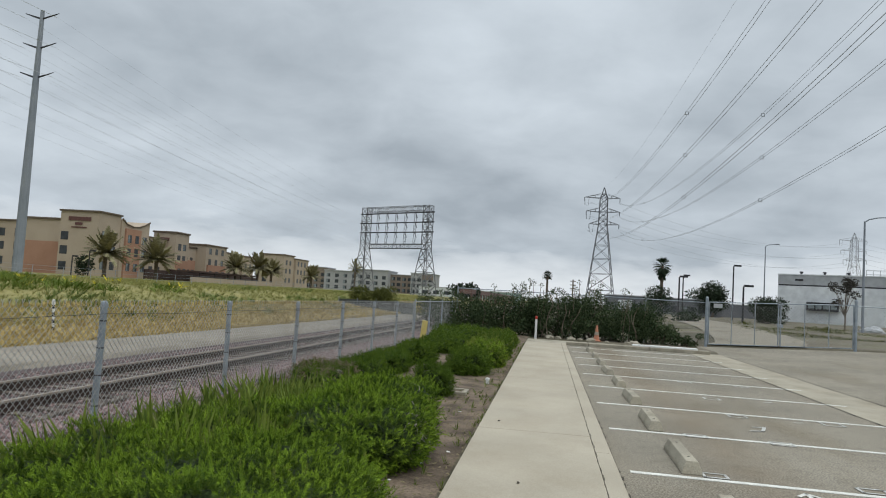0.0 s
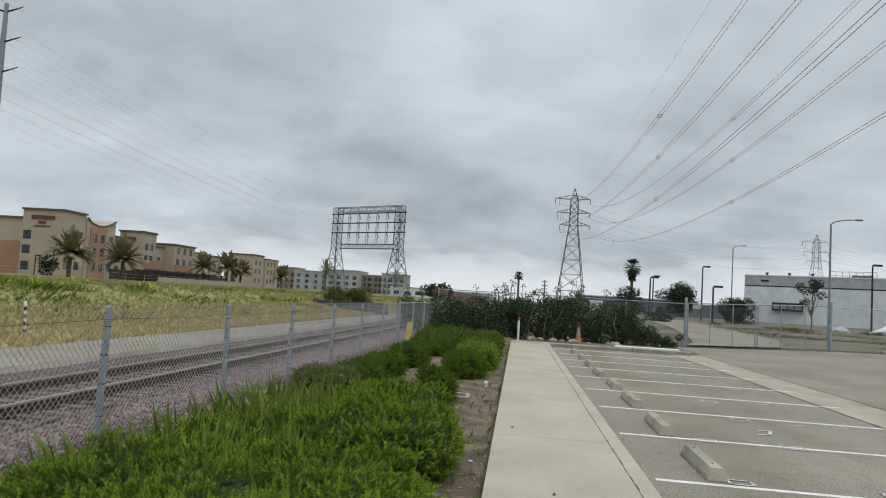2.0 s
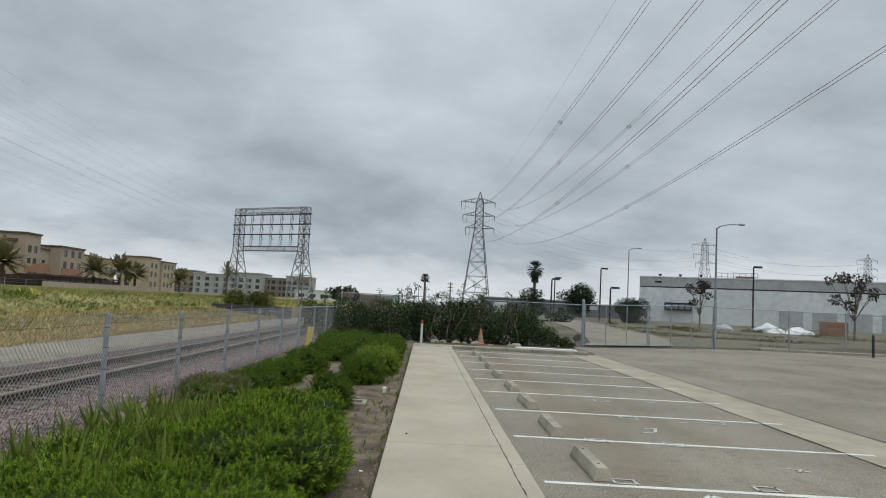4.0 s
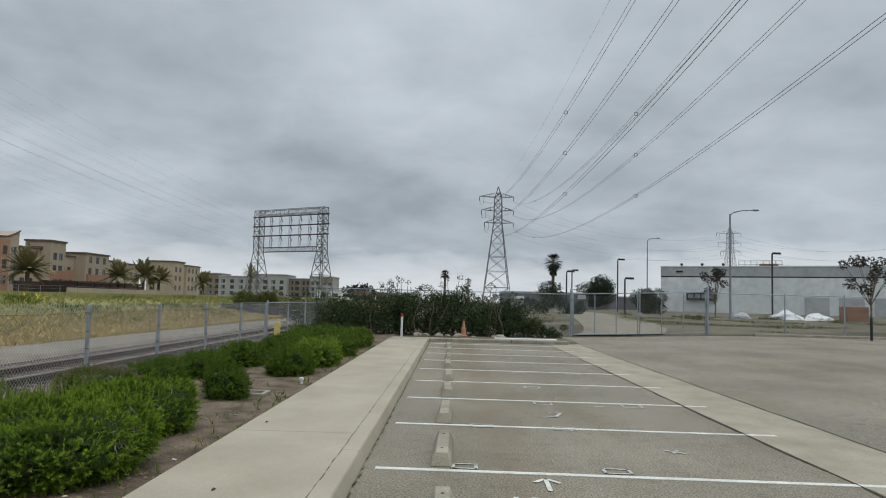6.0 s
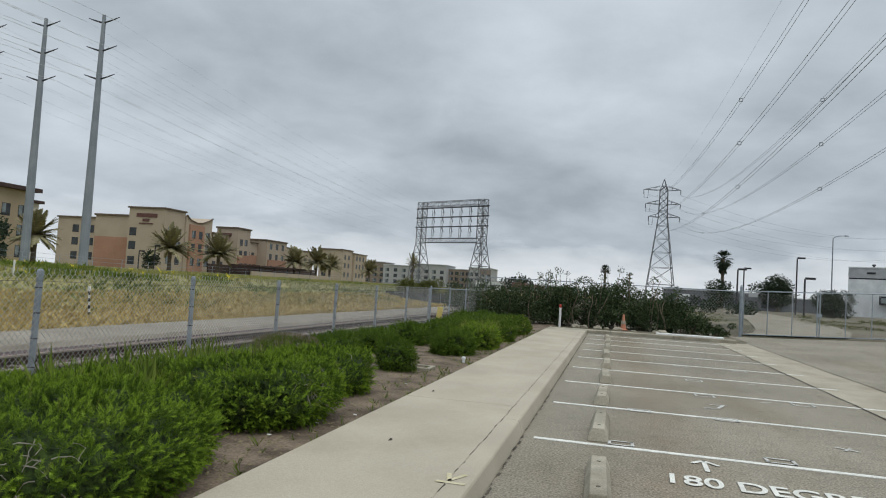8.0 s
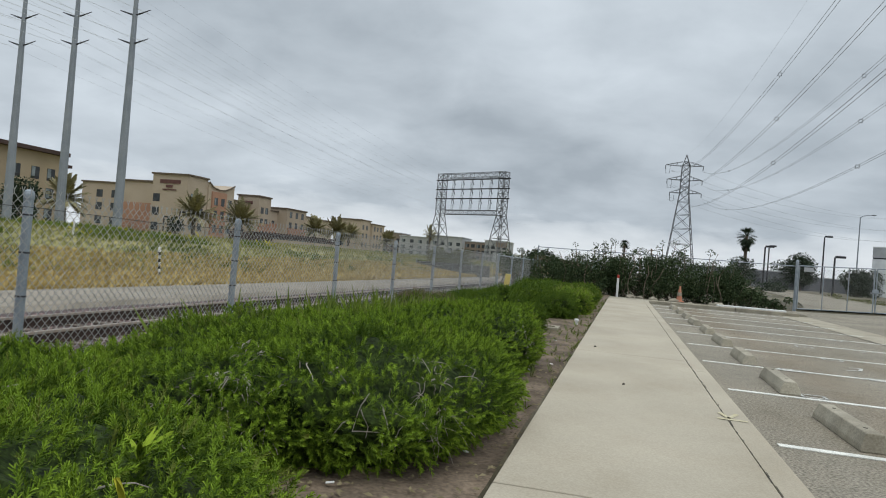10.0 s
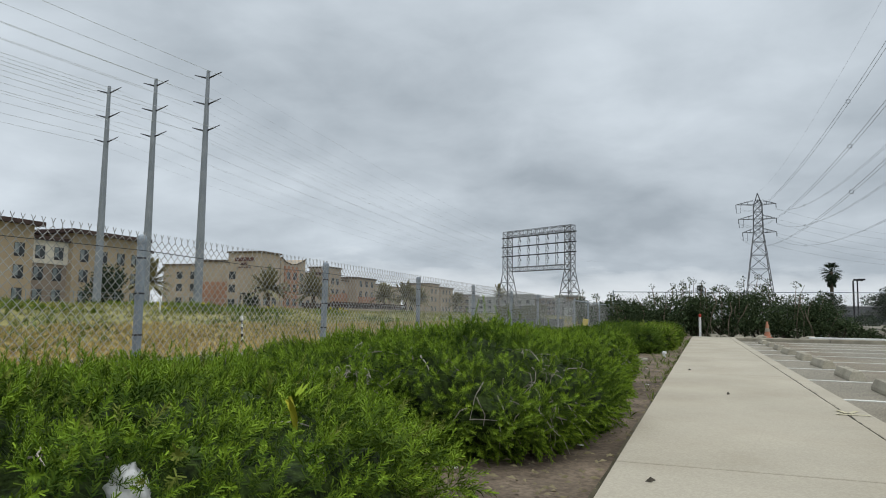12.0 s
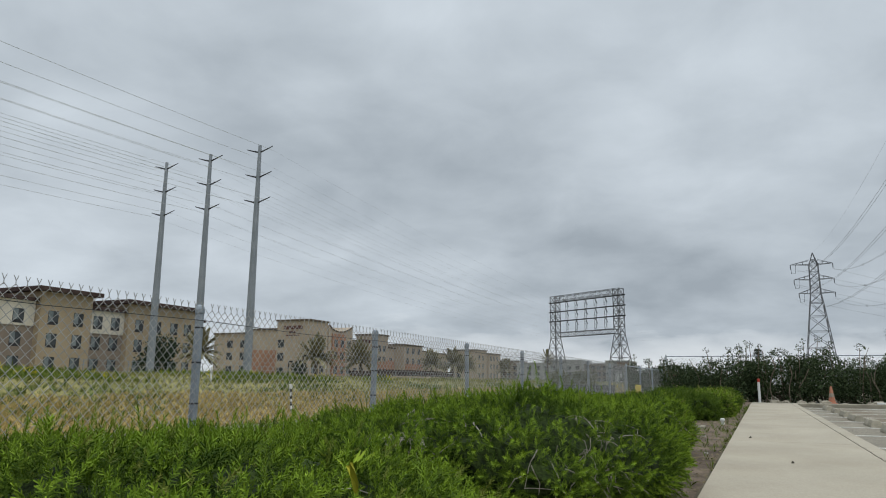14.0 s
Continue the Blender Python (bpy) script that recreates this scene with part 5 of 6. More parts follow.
for z in (4.0, 8.0, 11.6):
    for x in (-146, -141):
        window(inn, x, 171, z, 1.7, 1.9, "s", False)
    for x in (-126, -124.2):
        window(inn, x, 170.5, z, 1.5, 1.9, "s", rh.random() < 0.3)
    window(inn, -121.3, 163, z - 0.6, 1.7, 1.9, "s", False)
    for y in (165.5, 169.5, 183):
        window(inn, -111.6 if y > 172 else -112, y, z, 1.6, 1.9, "e", rh.random() < 0.4)
    for y in (175.2, 178.6):
        window(inn, -111.1, y, z, 1.4, 1.9, "e", rh.random() < 0.4)
    for y in (188, 192, 196, 200):
        window(inn, -117, y, z, 1.6, 1.8, "e", rh.random() < 0.4)
    for y in (206.5, 209.5):
        window(inn, -113.6 if z < 7 else -114, y, z, 1.5, 1.8, "e", rh.random() < 0.4)
    if z < 11:
        for y in (215, 218):
            window(inn, -115.3 if z < 8 else -116, y, z, 1.4, 1.8, "e", False)
        for y in (239, 243, 247, 255, 259):
            window(inn, -114.5 if y < 252 else -113.5, y, z, 1.5, 1.8, "e", rh.random() < 0.3)
    for y in (224, 228.5, 233):
        window(inn, -112.0 if z < 7 else -112.5, y, z, 1.5, 1.8, "e", rh.random() < 0.3)
    for y in (293, 297.5):
        window(inn, -112, y, z, 1.6, 1.8, "e", False)
    for y in (305, 309, 313.5):
        window(inn, -111, y, z, 1.6, 1.8, "e", False)
    window(inn, -120.5, 290, z, 1.6, 1.8, "s", False)
shelter = thing("carport", "long dark flat carport roof in front of the hotel", "carport")
part("roof", box(-106, -96, 186, 226, 3.8, 4.3), ROOFBROWN, shelter)
# dark box added as a stand-in for the dark band below the hotel
part("dark_base_band", box(-108, -107.6, 178, 252, 0.6, 3.9), ROOFBROWN, shelter, "dark brown box added for the dark band along the hotel base")
for k in range(5):
    part("carport_post", strut(bmesh.new(), (-97, 188 + 9 * k, 1.4), (-97, 188 + 9 * k, 3.85), 0.18), DARKMETAL, shelter)
lw = part("garden_wall", box(-93.4, -93, 176, 232, 0.9, 2.5), CREAM)
tagged(lw, "low cream stucco boundary wall before the hotel", "wall", kind="structure")

lodge = thing("hotel", "tan and ivory stucco hotel with dark flat overhanging eaves", "hotel")
X0 = -106
block(lodge, -122, X0 - 1.2, 50, 78.2, 0.5, 13.2, TAUPE, 0.6, 0.7, ROOFBROWN)
part("ivory_panel", box(X0 - 1.25, X0 - 1.0, 50, 78, 9.2, 13.2), IVORY, lodge)
block(lodge, -120, X0, 78.2, 88, 0.5, 14.9, TAN, 0.75, 1.2, ROOFBROWN)
block(lodge, -120, X0 - 1.2, 88, 96, 0.5, 12.9, TAUPE, 0.6, 0.7, ROOFBROWN)
part("ivory_panel", box(X0 - 1.25, X0 - 1.0, 88.02, 95.98, 8.8, 12.9), IVORY, lodge)
block(lodge, -120, X0, 96, 113, 0.5, 14.6, TAN, 0.75, 1.2, ROOFBROWN)
block(lodge, -120, X0 - 3, 113, 118, 0.5, 12.9, IVORY, 0.6, 0.7, ROOFBROWN)
for z in (3.2, 7.0, 10.7):
    for y in (53, 57.5, 62, 66.5, 71, 75.2, 90.2, 94):
        window(lodge, X0 - 1.0 if z > 9 else X0 - 1.2, y, z, 1.9, 2.3, "e", True, True)
    for y in (80.6, 85.4, 98.6, 103, 107.3, 111):
        window(lodge, X0, y, z, 1.9, 2.3, "e", True, True)
    window(lodge, -112, 50, z, 1.9, 2.3, "s", True, True)

flats = thing("apartment_building", "far grey and white flat-roofed apartment building", "apartments")
for x0, x1, y0, y1, h, m in ((-175, -158, 430, 450, 13.6, GREYW), (-158, -140, 436, 455, 14.6, TAUPE), (-140, -118, 432, 455, 13.0, GREYW), (-118, -98, 428, 455, 14.5, GREYW), (-98, -84, 436, 455, 12.6, TAUPE), (-84, -70, 430, 455, 14.0, GREYW)):
    block(flats, x0, x1, y0, y1, 0.5, h, m, 0.5, 0.4, PANELGREY)
    for z in (3, 6.6, 10.2):
        for q in range(4):
            window(flats, x0 + (x1 - x0) * (q + 0.5) / 4, y0, z, 1.9, 1.9, "s", q % 2 == 0)
part("sign_board", box(-77, -70, 429.4, 429.9, 10.4, 13.4), TAUPE, flats, "brown upper board")
gp = thing("yard_building", "low white and pale green yard building by the railway", "building")
block(gp, -33, -12, 330, 345, 0.3, 4.6, GREENAWN, 0.5, 0.3, WHITEW)
block(gp, -58, -36, 318, 330, 0.3, 5.0, WHITEW, 0.4, 0.3, PANELGREY)
for q in range(4):
    window(gp, -55 + 5 * q, 318, 2.8, 2.2, 1.4, "s", False)
trestle = thing("railway_viaduct", "far rusty red steel viaduct beside the tracks", "viaduct")
part("deck", box(-17, -14.5, 140, 330, 2.3, 3.2), RUST, trestle)
for k in range(27):
    part("pier", box(-14.9, -14.5, 141 + 7 * k, 141.5 + 7 * k, 0.0, 2.3), RUST, trestle)


# ---- steel poles and wires over the bank ----
def monopole(x, y, h):
    ob = thing("steel_pole", "tall tapered grey steel power pole with six arms", "power pole", "steel power poles")
    z = ground_z(x, y)
    part("shaft", lathe([(0.56, z - 0.2), (0.5, z + h * 0.3), (0.36, z + h * 0.7), (0.22, z + h)], 12, x, y), MONO, ob)
    for lv in range(3):
        zz = z + h - 0.7 - 3.5 * lv
        for s in (-1, 1):
            part("arm", line(bmesh.new(), [(x, y, zz - 0.3), (x + s * 1.2, y, zz + 0.05), (x + s * 2.15, y, zz + 0.35)], 0.13, 6, 0.05), DARKMETAL, ob)
    return ob


def sag_line(a, b, sag, n=24):
    return [(a[0] + (b[0] - a[0]) * t, a[1] + (b[1] - a[1]) * t, a[2] + (b[2] - a[2]) * t - 4 * sag * t * (1 - t)) for t in [i / n for i in range(n + 1)]]


POLES = [(-59.5, 73, 30.8), (-68.4, 73.5, 30.8), (-77, 74, 30.8)]
span = thing("pole_wires", "thin grey power wires strung between steel poles", "power lines")
for x, y, h in POLES:
    monopole(x, y, h)
    z = ground_z(x, y)
    for lv in range(3):
        for s in (-1, 1):
            p = (x + s * 2.1, y, z + h - 0.9 - 3.5 * lv)
            q = (x + s * 2.1 + 12, 345, z + h - 4 - 3.5 * lv)
            o = (x + s * 2.1 - 6, -170, z + h + 3 - 3.5 * lv)
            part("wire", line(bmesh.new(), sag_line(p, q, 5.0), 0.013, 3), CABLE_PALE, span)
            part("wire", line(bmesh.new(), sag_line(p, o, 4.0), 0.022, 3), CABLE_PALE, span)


# ---- lattice pylon ----
def lattice(bm, levels, r, face_r=None):
    """levels: (z, half width x, half width y, cx, cy); braced square tower."""
    face_r = face_r or r * 0.6
    cor = [[Vector((cx + sx * hx, cy + sy * hy, z)) for sx, sy in ((-1, -1), (1, -1), (1, 1), (-1, 1))] for z, hx, hy, cx, cy in levels]
    for a, b in zip(cor, cor[1:]):
        for i in range(4):
            j = (i + 1) % 4
            strut(bm, a[i], b[i], r)
            strut(bm, b[i], b[j], face_r)
            strut(bm, a[i], b[j], face_r)
            strut(bm, a[j], b[i], face_r)


# paler copy of the tower steel, with distant haze put into its colour
PALETRUSS = mat("hazy_tower_steel", (0.24, 0.25, 0.26), (0.28, 0.29, 0.30), 1, 0.6, 0, 20, metal=0.2)


def pylon(px, py, h, name_label, k=1.0, r=0.16, steel=TRUSS):
    ob = thing("lattice_pylon", name_label, "pylon", "lattice pylons")
    lv = [(0, 5.4), (7, 4.5), (13, 3.75), (18.5, 3.1), (23.5, 2.5), (28, 1.95), (31.2, 1.55), (33.5, 1.5), (35.9, 1.45), (38.4, 1.4), (41, 1.35), (42.6, 0.75), (45, 0.05)]
    bm = bmesh.new()
    lattice(bm, [(z * k, w * k, w * k, px, py) for z, w in lv], r, r * 0.6)
    part("tower", bm, steel, ob)
    for z, wl_, wr in ((41, 7.0, 5.8), (35.9, 6.2, 5.8), (31.2, 5.0, 5.8)):
        for s, w in ((-1, wl_), (1, wr)):
            bm = bmesh.new()
            tip = Vector((px + s * w * k, py, (z + 0.2) * k))
            for yy in (-1.2, 1.2):
                a, b = Vector((px + s * 1.3 * k, py + yy * k, z * k)), Vector((px + s * 1.3 * k, py + yy * k, (z + 1.5) * k))
                strut(bm, a, tip, r * 0.7)
                strut(bm, b, tip, r * 0.55)
                for t in (0.33, 0.66):
                    strut(bm, a.lerp(tip, t), b.lerp(tip, t), r * 0.4)
            part("insulator", line(bmesh.new(), [tip, tip + Vector((0, 0, -1.6 * k))], r * 0.8, 5), DARKMETAL, ob)
            if s < 0:
                part("insulator", line(bmesh.new(), [tip + Vector((1.6 * k, 0, 0)), tip + Vector((1.4 * k, 0, -3.0 * k)), tip + Vector((0.2 * k, 0, -3.0 * k)), tip], r * 0.45, 5), DARKMETAL, ob)
            part("cross_arm", bm, steel, ob)
    return ob


PX, PYY = 18.9, 266
pylon(PX, PYY, 45, "tall steel lattice pylon with three cross arms")
pylon(149, 377, 45, "distant steel lattice pylon with three cross arms", 1.0, 0.1, PALETRUSS)
pylon(262, 415, 45, "distant steel lattice pylon with three cross arms", 1.0, 0.1, PALETRUSS)
hv = thing("high_voltage_lines", "twin-bundled high voltage lines sagging overhead", "power lines")
for c, (xa, xb) in enumerate(((13.0, 15.45), (24.2, 23.5))):
    for lv, z0 in enumerate((24.3, 19.4, 14.5)):
        for s in (-0.18, 0.18):
            pts = []
            for i in range(41):
                y = 266 - 346 * i / 40
                pts.append((xa + (xb - xa) * (266 - y) / 200 + s, y, z0 + 0.000515 * (y - 95) ** 2))
            part("cable", line(bmesh.new(), pts, 0.019, 4), CABLE, hv)
        for y in (84, 190, 28, -30):
            x = xa + (xb - xa) * (266 - y) / 200
            z = z0 + 0.000515 * (y - 95) ** 2
            bm = bmesh.new()
            for ox, oz in ((-0.18, -0.17), (0.18, -0.17)):
                strut(bm, (x + ox, y, z + oz), (x + ox, y, z + 0.17), 0.04)
            for oz in (-0.17, 0.17):
                strut(bm, (x - 0.18, y, z + oz), (x + 0.18, y, z + oz), 0.04)
            part("spacer", bm, CABLE, hv)
        xe = 149 + (-6.0 if c == 0 else 5.8)
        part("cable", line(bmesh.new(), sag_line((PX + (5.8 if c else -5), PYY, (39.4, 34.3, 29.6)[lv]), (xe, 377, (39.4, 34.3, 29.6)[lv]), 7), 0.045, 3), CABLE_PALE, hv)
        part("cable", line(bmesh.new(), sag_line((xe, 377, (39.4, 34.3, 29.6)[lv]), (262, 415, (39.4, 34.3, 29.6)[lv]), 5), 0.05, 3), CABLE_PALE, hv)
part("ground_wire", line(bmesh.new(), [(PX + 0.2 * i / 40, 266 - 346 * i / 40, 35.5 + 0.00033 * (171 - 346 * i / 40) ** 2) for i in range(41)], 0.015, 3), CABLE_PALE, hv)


# ---- steel gantry over the railway ----
def gantry():
    ob = thing("steel_gantry", "tall rectangular steel lattice gantry frame on splayed legs", "gantry")
    A, B = Vector((-62.4, 231.5, 0)), Vector((-36.5, 216, 0))
    u = (B - A).normalized()
    w = Vector((-u.y, u.x, 0))
    top, low, mid = 29.3, 17.2, 15.5

    def face_tower(base, inner):
        bm = bmesh.new()
        lv = [(0.6, 3.0), (4.5, 2.65), (8.5, 2.2), (12.3, 1.65), (mid, 1.2), (17.8, 1.2), (20.2, 1.2), (22.5, 1.2), (24.8, 1.2), (27.1, 1.2), (top, 1.2)]
        prev = None
        for z, q in lv:
            cur = [base + u * (sx * q) + w * (sy * q * 0.9) + Vector((0, 0, z)) for sx, sy in ((-1, -1), (1, -1), (1, 1), (-1, 1))]
            if prev:
                for i in range(4):
                    j = (i + 1) % 4
                    strut(bm, prev[i], cur[i], 0.15)
                    strut(bm, cur[i], cur[j], 0.09)
                    strut(bm, prev[i], cur[j], 0.08)
                    strut(bm, prev[j], cur[i], 0.08)
            prev = cur
        part("tower_leg", bm, TRUSS, ob)

    face_tower(A + u * 1.5, 1)
    face_tower(B - u * 1.5, -1)
    a, b = A + u * 2.7, B - u * 2.7

    def truss(z0, z1, n, nm):
        bm = bmesh.new()
        for s in (-1, 1):
            o = w * s
            strut(bm, a + o + Vector((0, 0, z0)), b + o + Vector((0, 0, z0)), 0.12)
            strut(bm, a + o + Vector((0, 0, z1)), b + o + Vector((0, 0, z1)), 0.12)
            for i in range(n):
                p, q = a.lerp(b, i / n), a.lerp(b, (i + 1) / n)
                strut(bm, p + o + Vector((0, 0, z0 if i % 2 else z1)), q + o + Vector((0, 0, z1 if i % 2 else z0)), 0.07)
                strut(bm, q + o + Vector((0, 0, z0)), q + o + Vector((0, 0, z1)), 0.06)
        part(nm, bm, TRUSS, ob)

    truss(mid + 0.3, low, 14, "lower_beam")
    truss(top - 1.5, top, 14, "upper_beam")
    for z in (top - 2.2, top - 5.3, top - 8.4):
        bm = strut(bmesh.new(), a - u * 3 - w + Vector((0, 0, z)), b + u * 4.6 - w + Vector((0, 0, z)), 0.24)
        part("cross_beam", bm, DARKMETAL, ob)
    for k in range(1, 6):
        c = a.lerp(b, k / 6)
        bm = bmesh.new()
        for s in (-0.45, 0.45):
            strut(bm, c + u * s + Vector((0, 0, low)), c + u * s + Vector((0, 0, top - 1.5)), 0.07)
        for i in range(8):
            z0, z1 = low + (top - 1.5 - low) * i / 8, low + (top - 1.5 - low) * (i + 1) / 8
            s = 0.45 if i % 2 else -0.45
            strut(bm, c + u * s + Vector((0, 0, z0)), c - u * s + Vector((0, 0, z1)), 0.05)
        part("lattice_upright", bm, TRUSS, ob)
        for z in (top - 3.6, top - 6.7, top - 9.8):
            part("insulator", line(bmesh.new(), [c + Vector((0, 0, z + 1.3)), c + u * 0.9 + Vector((0, 0, z - 0.2))], 0.12, 5), DARKMETAL, ob)


gantry()


# ---- palms and trees ----
def frond(bm, base, a, length, up, rs, drop):
    u = Vector((math.cos(a), math.sin(a), 0))
    s = Vector((-u.y, u.x, 0))
    pts = [base + u * (length * t * math.cos(up) * (1 - 0.15 * t)) + Vector((0, 0, length * (math.sin(up) * t - drop * t * t))) for t in [i / 9 for i in range(10)]]
    for i in range(9):
        strut(bm, pts[i], pts[i + 1], 0.045 * (1 - i / 11), 0.045 * (1 - (i + 1) / 11), 3)
    for i in range(1, 10):
        for k in (0.0, 0.25, 0.5, 0.75):
            p = pts[i - 1].lerp(pts[i], k)
            l = length * 0.15 * math.sin(math.pi * min(0.15 + 0.8 * (i + k) / 10, 1)) + 0.1
            d = (pts[i] - pts[i - 1]).normalized()
            for q in (-1, 1):
                tip = p + s * (q * l * 0.8) + d * l * 0.6 + Vector((0, 0, -l * rs.uniform(0.0, 0.4)))
                bm.faces.new([bm.verts.new(c) for c in (p - d * 0.12, tip, p + d * 0.15)])


def date_palm(x, y, h, crown, seed, n=84):
    rs = random.Random(seed)
    z = ground_z(x, y)
    ob = thing("date_palm", "date palm with arching grey-green fronds before the hotel", "palm tree", "date palms")
    part("trunk", lathe([(0.55, z - 0.2), (0.45, z + 0.6), (0.42, z + h * 0.5), (0.5, z + h - 0.8), (0.7, z + h - 0.2), (0.3, z + h + 0.3)], 12, x, y), PALMBARK, ob)
    bm = bmesh.new()
    for k in range(n):
        frond(bm, Vector((x, y, z + h)), rs.uniform(0, 6.28), crown * rs.uniform(0.8, 1.1), rs.uniform(-0.3, 1.45), rs, rs.uniform(0.08, 0.32))
    part("crown", bm, PALMLEAF, ob)
    return ob


for k, (x, y, h, c) in enumerate(((-98, 146, 5.4, 7.0), (-98, 167, 5.2, 7.0), (-97, 211, 5.4, 6.4), (-97, 228, 6.0, 7.0), (-97, 240, 5.2, 6.4), (-98, 286, 5.0, 6.2), (-96, 104, 5.0, 5.6))):
    date_palm(x, y, h, c, 90 + k)
date_palm(-93, 335, 10.5, 6.0, 99, 40)


def fan_palm(x, y, h, r, seed, skirt=True):
    rs = random.Random(seed)
    ob = thing("fan_palm", "tall fan palm with a small dark crown", "palm tree", "fan palms")
    part("trunk", lathe([(0.5, -0.1), (0.4, 1.0), (0.36, h - 1.0), (0.4, h)], 10, x, y), PALMBARK, ob)
    bm = bmesh.new()
    for k in range(84):
        a, e = rs.uniform(0, 6.28), rs.uniform(-1.2 if skirt else -0.6, 1.4)
        d = Vector((math.cos(a) * math.cos(e), math.sin(a) * math.cos(e), math.sin(e)))
        p = Vector((x, y, h)) + d * r * 0.55
        s = d.cross(Vector((0, 0, 1))).normalized()
        for q in range(-3, 4):
            t = d * math.cos(q * 0.32) + s * math.sin(q * 0.32)
            w = s * 0.06 * r
            bm.faces.new([bm.verts.new(c) for c in (p - w, p + w, p + t * r * rs.uniform(0.4, 0.55) + Vector((0, 0, -0.12 * r)))])
        strut(bm, (x, y, h - 0.1), p, 0.03, n=3)
    if skirt:
        for k in range(70):
            a, z = rs.uniform(0, 6.28), h - rs.uniform(0.2, 2.6)
            p = Vector((x + 0.25 * math.cos(a), y + 0.25 * math.sin(a), z))
            o = Vector((math.cos(a), math.sin(a), 0))
            s = Vector((-o.y, o.x, 0)) * 0.25
            bm.faces.new([bm.verts.new(c) for c in (p, p + o * 0.7 + s - Vector((0, 0, 0.7)), p + o * 0.6 - s - Vector((0, 0, 1.2)))])
    part("crown", bm, TREELEAF, ob)
    return ob


fan_palm(27.4, 178, 12.0, 2.6, 120)
fan_palm(-0.2, 250, 10.6, 2.2, 121, False)
shrub("bush_tree", 26.6, 177, 0, 3.0, 8.0, 2200, 0.45, TREELEAF, "dark leafy tree round the foot of a palm", "tree", "", 0, 130, 0.12)
shrub("pine_tree", 42, 190, 0, 3.4, 10.5, 6000, 0.5, TREELEAF, "dark dense conifer tree beyond the field", "tree", "", 0, 131, 0.2)
shrub("pine_tree", 38.0, 192, 0, 0.8, 7.6, 700, 0.6, TREELEAF, "dark dense conifer tree beyond the field", "tree", "", 0, 132, 0.15)
shrub("round_bush", 33.9, 116, 0, 4.6, 4.8, 8000, 0.24, TREELEAF, "dark green round bush in the dirt field", "bush", "", 0, 133)
shrub("low_bush", 12.5, 92, 0, 5, 2.4, 900, 0.3, TREELEAF, "dark low bush at the far side of the field", "bush", "", 0, 134)
shrub("low_bush", 17.6, 90, 0, 4, 2.2, 800, 0.3, TREELEAF, "dark low bush at the far side of the field", "bush", "", 0, 135)


shrub("hotel_tree", -97, 95, 0.8, 2.6, 8.6, 2800, 0.5, TREELEAF, "dark bushy tree in front of the hotel windows", "tree", "", 0, 136, 0.2)
shrub("hotel_shrub", -106, 150, 0.8, 3.0, 5.4, 1200, 0.45, TREELEAF, "dark shrub against the hotel wall", "shrub", "", 0, 137, 0.1)


def thin_tree(x, y, h, w, seed):
    rs, rng = random.Random(seed), np.random.default_rng(seed)
    ob = thing("street_tree", "small sparse tree with purplish leaves by the warehouse", "tree", "street trees")
    part("trunk", line(bmesh.new(), [(x, y, -0.1), (x + 0.05, y, h * 0.25), (x, y, h * 0.45)], 0.11, 7, 0.08), BARK, ob)
    cs = []
    for k in range(13):
        a, e = k * 2.4, rs.uniform(0.5, 1.0)
        tip = (x + 0.5 * w * rs.uniform(0.25, 1) * math.cos(a), y + 0.5 * w * rs.uniform(0.25, 1) * math.sin(a), h * e)
        part("limb", line(bmesh.new(), [(x, y, h * 0.3), ((x + tip[0]) / 2, (y + tip[1]) / 2, h * (0.35 + e) / 2), tip], 0.05, 5, 0.02), BARK, ob)
        cs.append((tip, rs.uniform(0.35, 0.6)))
    part("crown", leaf_cloud(cs, 1300, 0.24, rs, rng), REDLEAF, ob)
    return ob


thin_tree(36.4, 93.5, 6.8, 3.2, 140)
thin_tree(41.5, 68, 7.4, 5.2, 141)


# ---- street lamps ----
def cobra_lamp(x, y, h, reach):
    ob = thing("street_lamp", "tall grey street lamp with a curved arm", "street lamp", "street lamps")
    part("pole", lathe([(0.18, -0.1), (0.16, 1), (0.1, h - 0.3)], 10, x, y), MONO, ob)
    part("arm", line(bmesh.new(), [(x, y, h - 0.4), (x + reach * 0.15, y, h - 0.05), (x + reach * 0.5, y, h + 0.2), (x + reach, y, h + 0.28)], 0.08, 6, 0.06), MONO, ob)
    bm = bmesh.new()
    bmesh.ops.create_uvsphere(bm, u_segments=12, v_segments=8, radius=0.42)
    for v in bm.verts:
        v.co = Vector((x + reach + 0.15 + v.co.x * 1.2, y + v.co.y * 0.6, h + 0.25 + v.co.z * (0.4 if v.co.z > 0 else 0.25)))
    part("lamp_head", bm, MONO, ob)


def shoebox_lamp(x, y, h, s=1):
    ob = thing("lot_lamp", "dark square parking lot lamp on a slim pole", "street lamp", "parking lot lamps")
    part("pole", lathe([(0.15, -0.1), (0.12, h)], 8, x, y), DARKMETAL, ob)
    part("lamp_head", box(x + s * 0.05 if s > 0 else x - 0.9, x + 1.3 if s > 0 else x - 0.05, y - 0.22, y + 0.22, h - 0.05, h + 0.25, 0.03), DARKMETAL, ob)


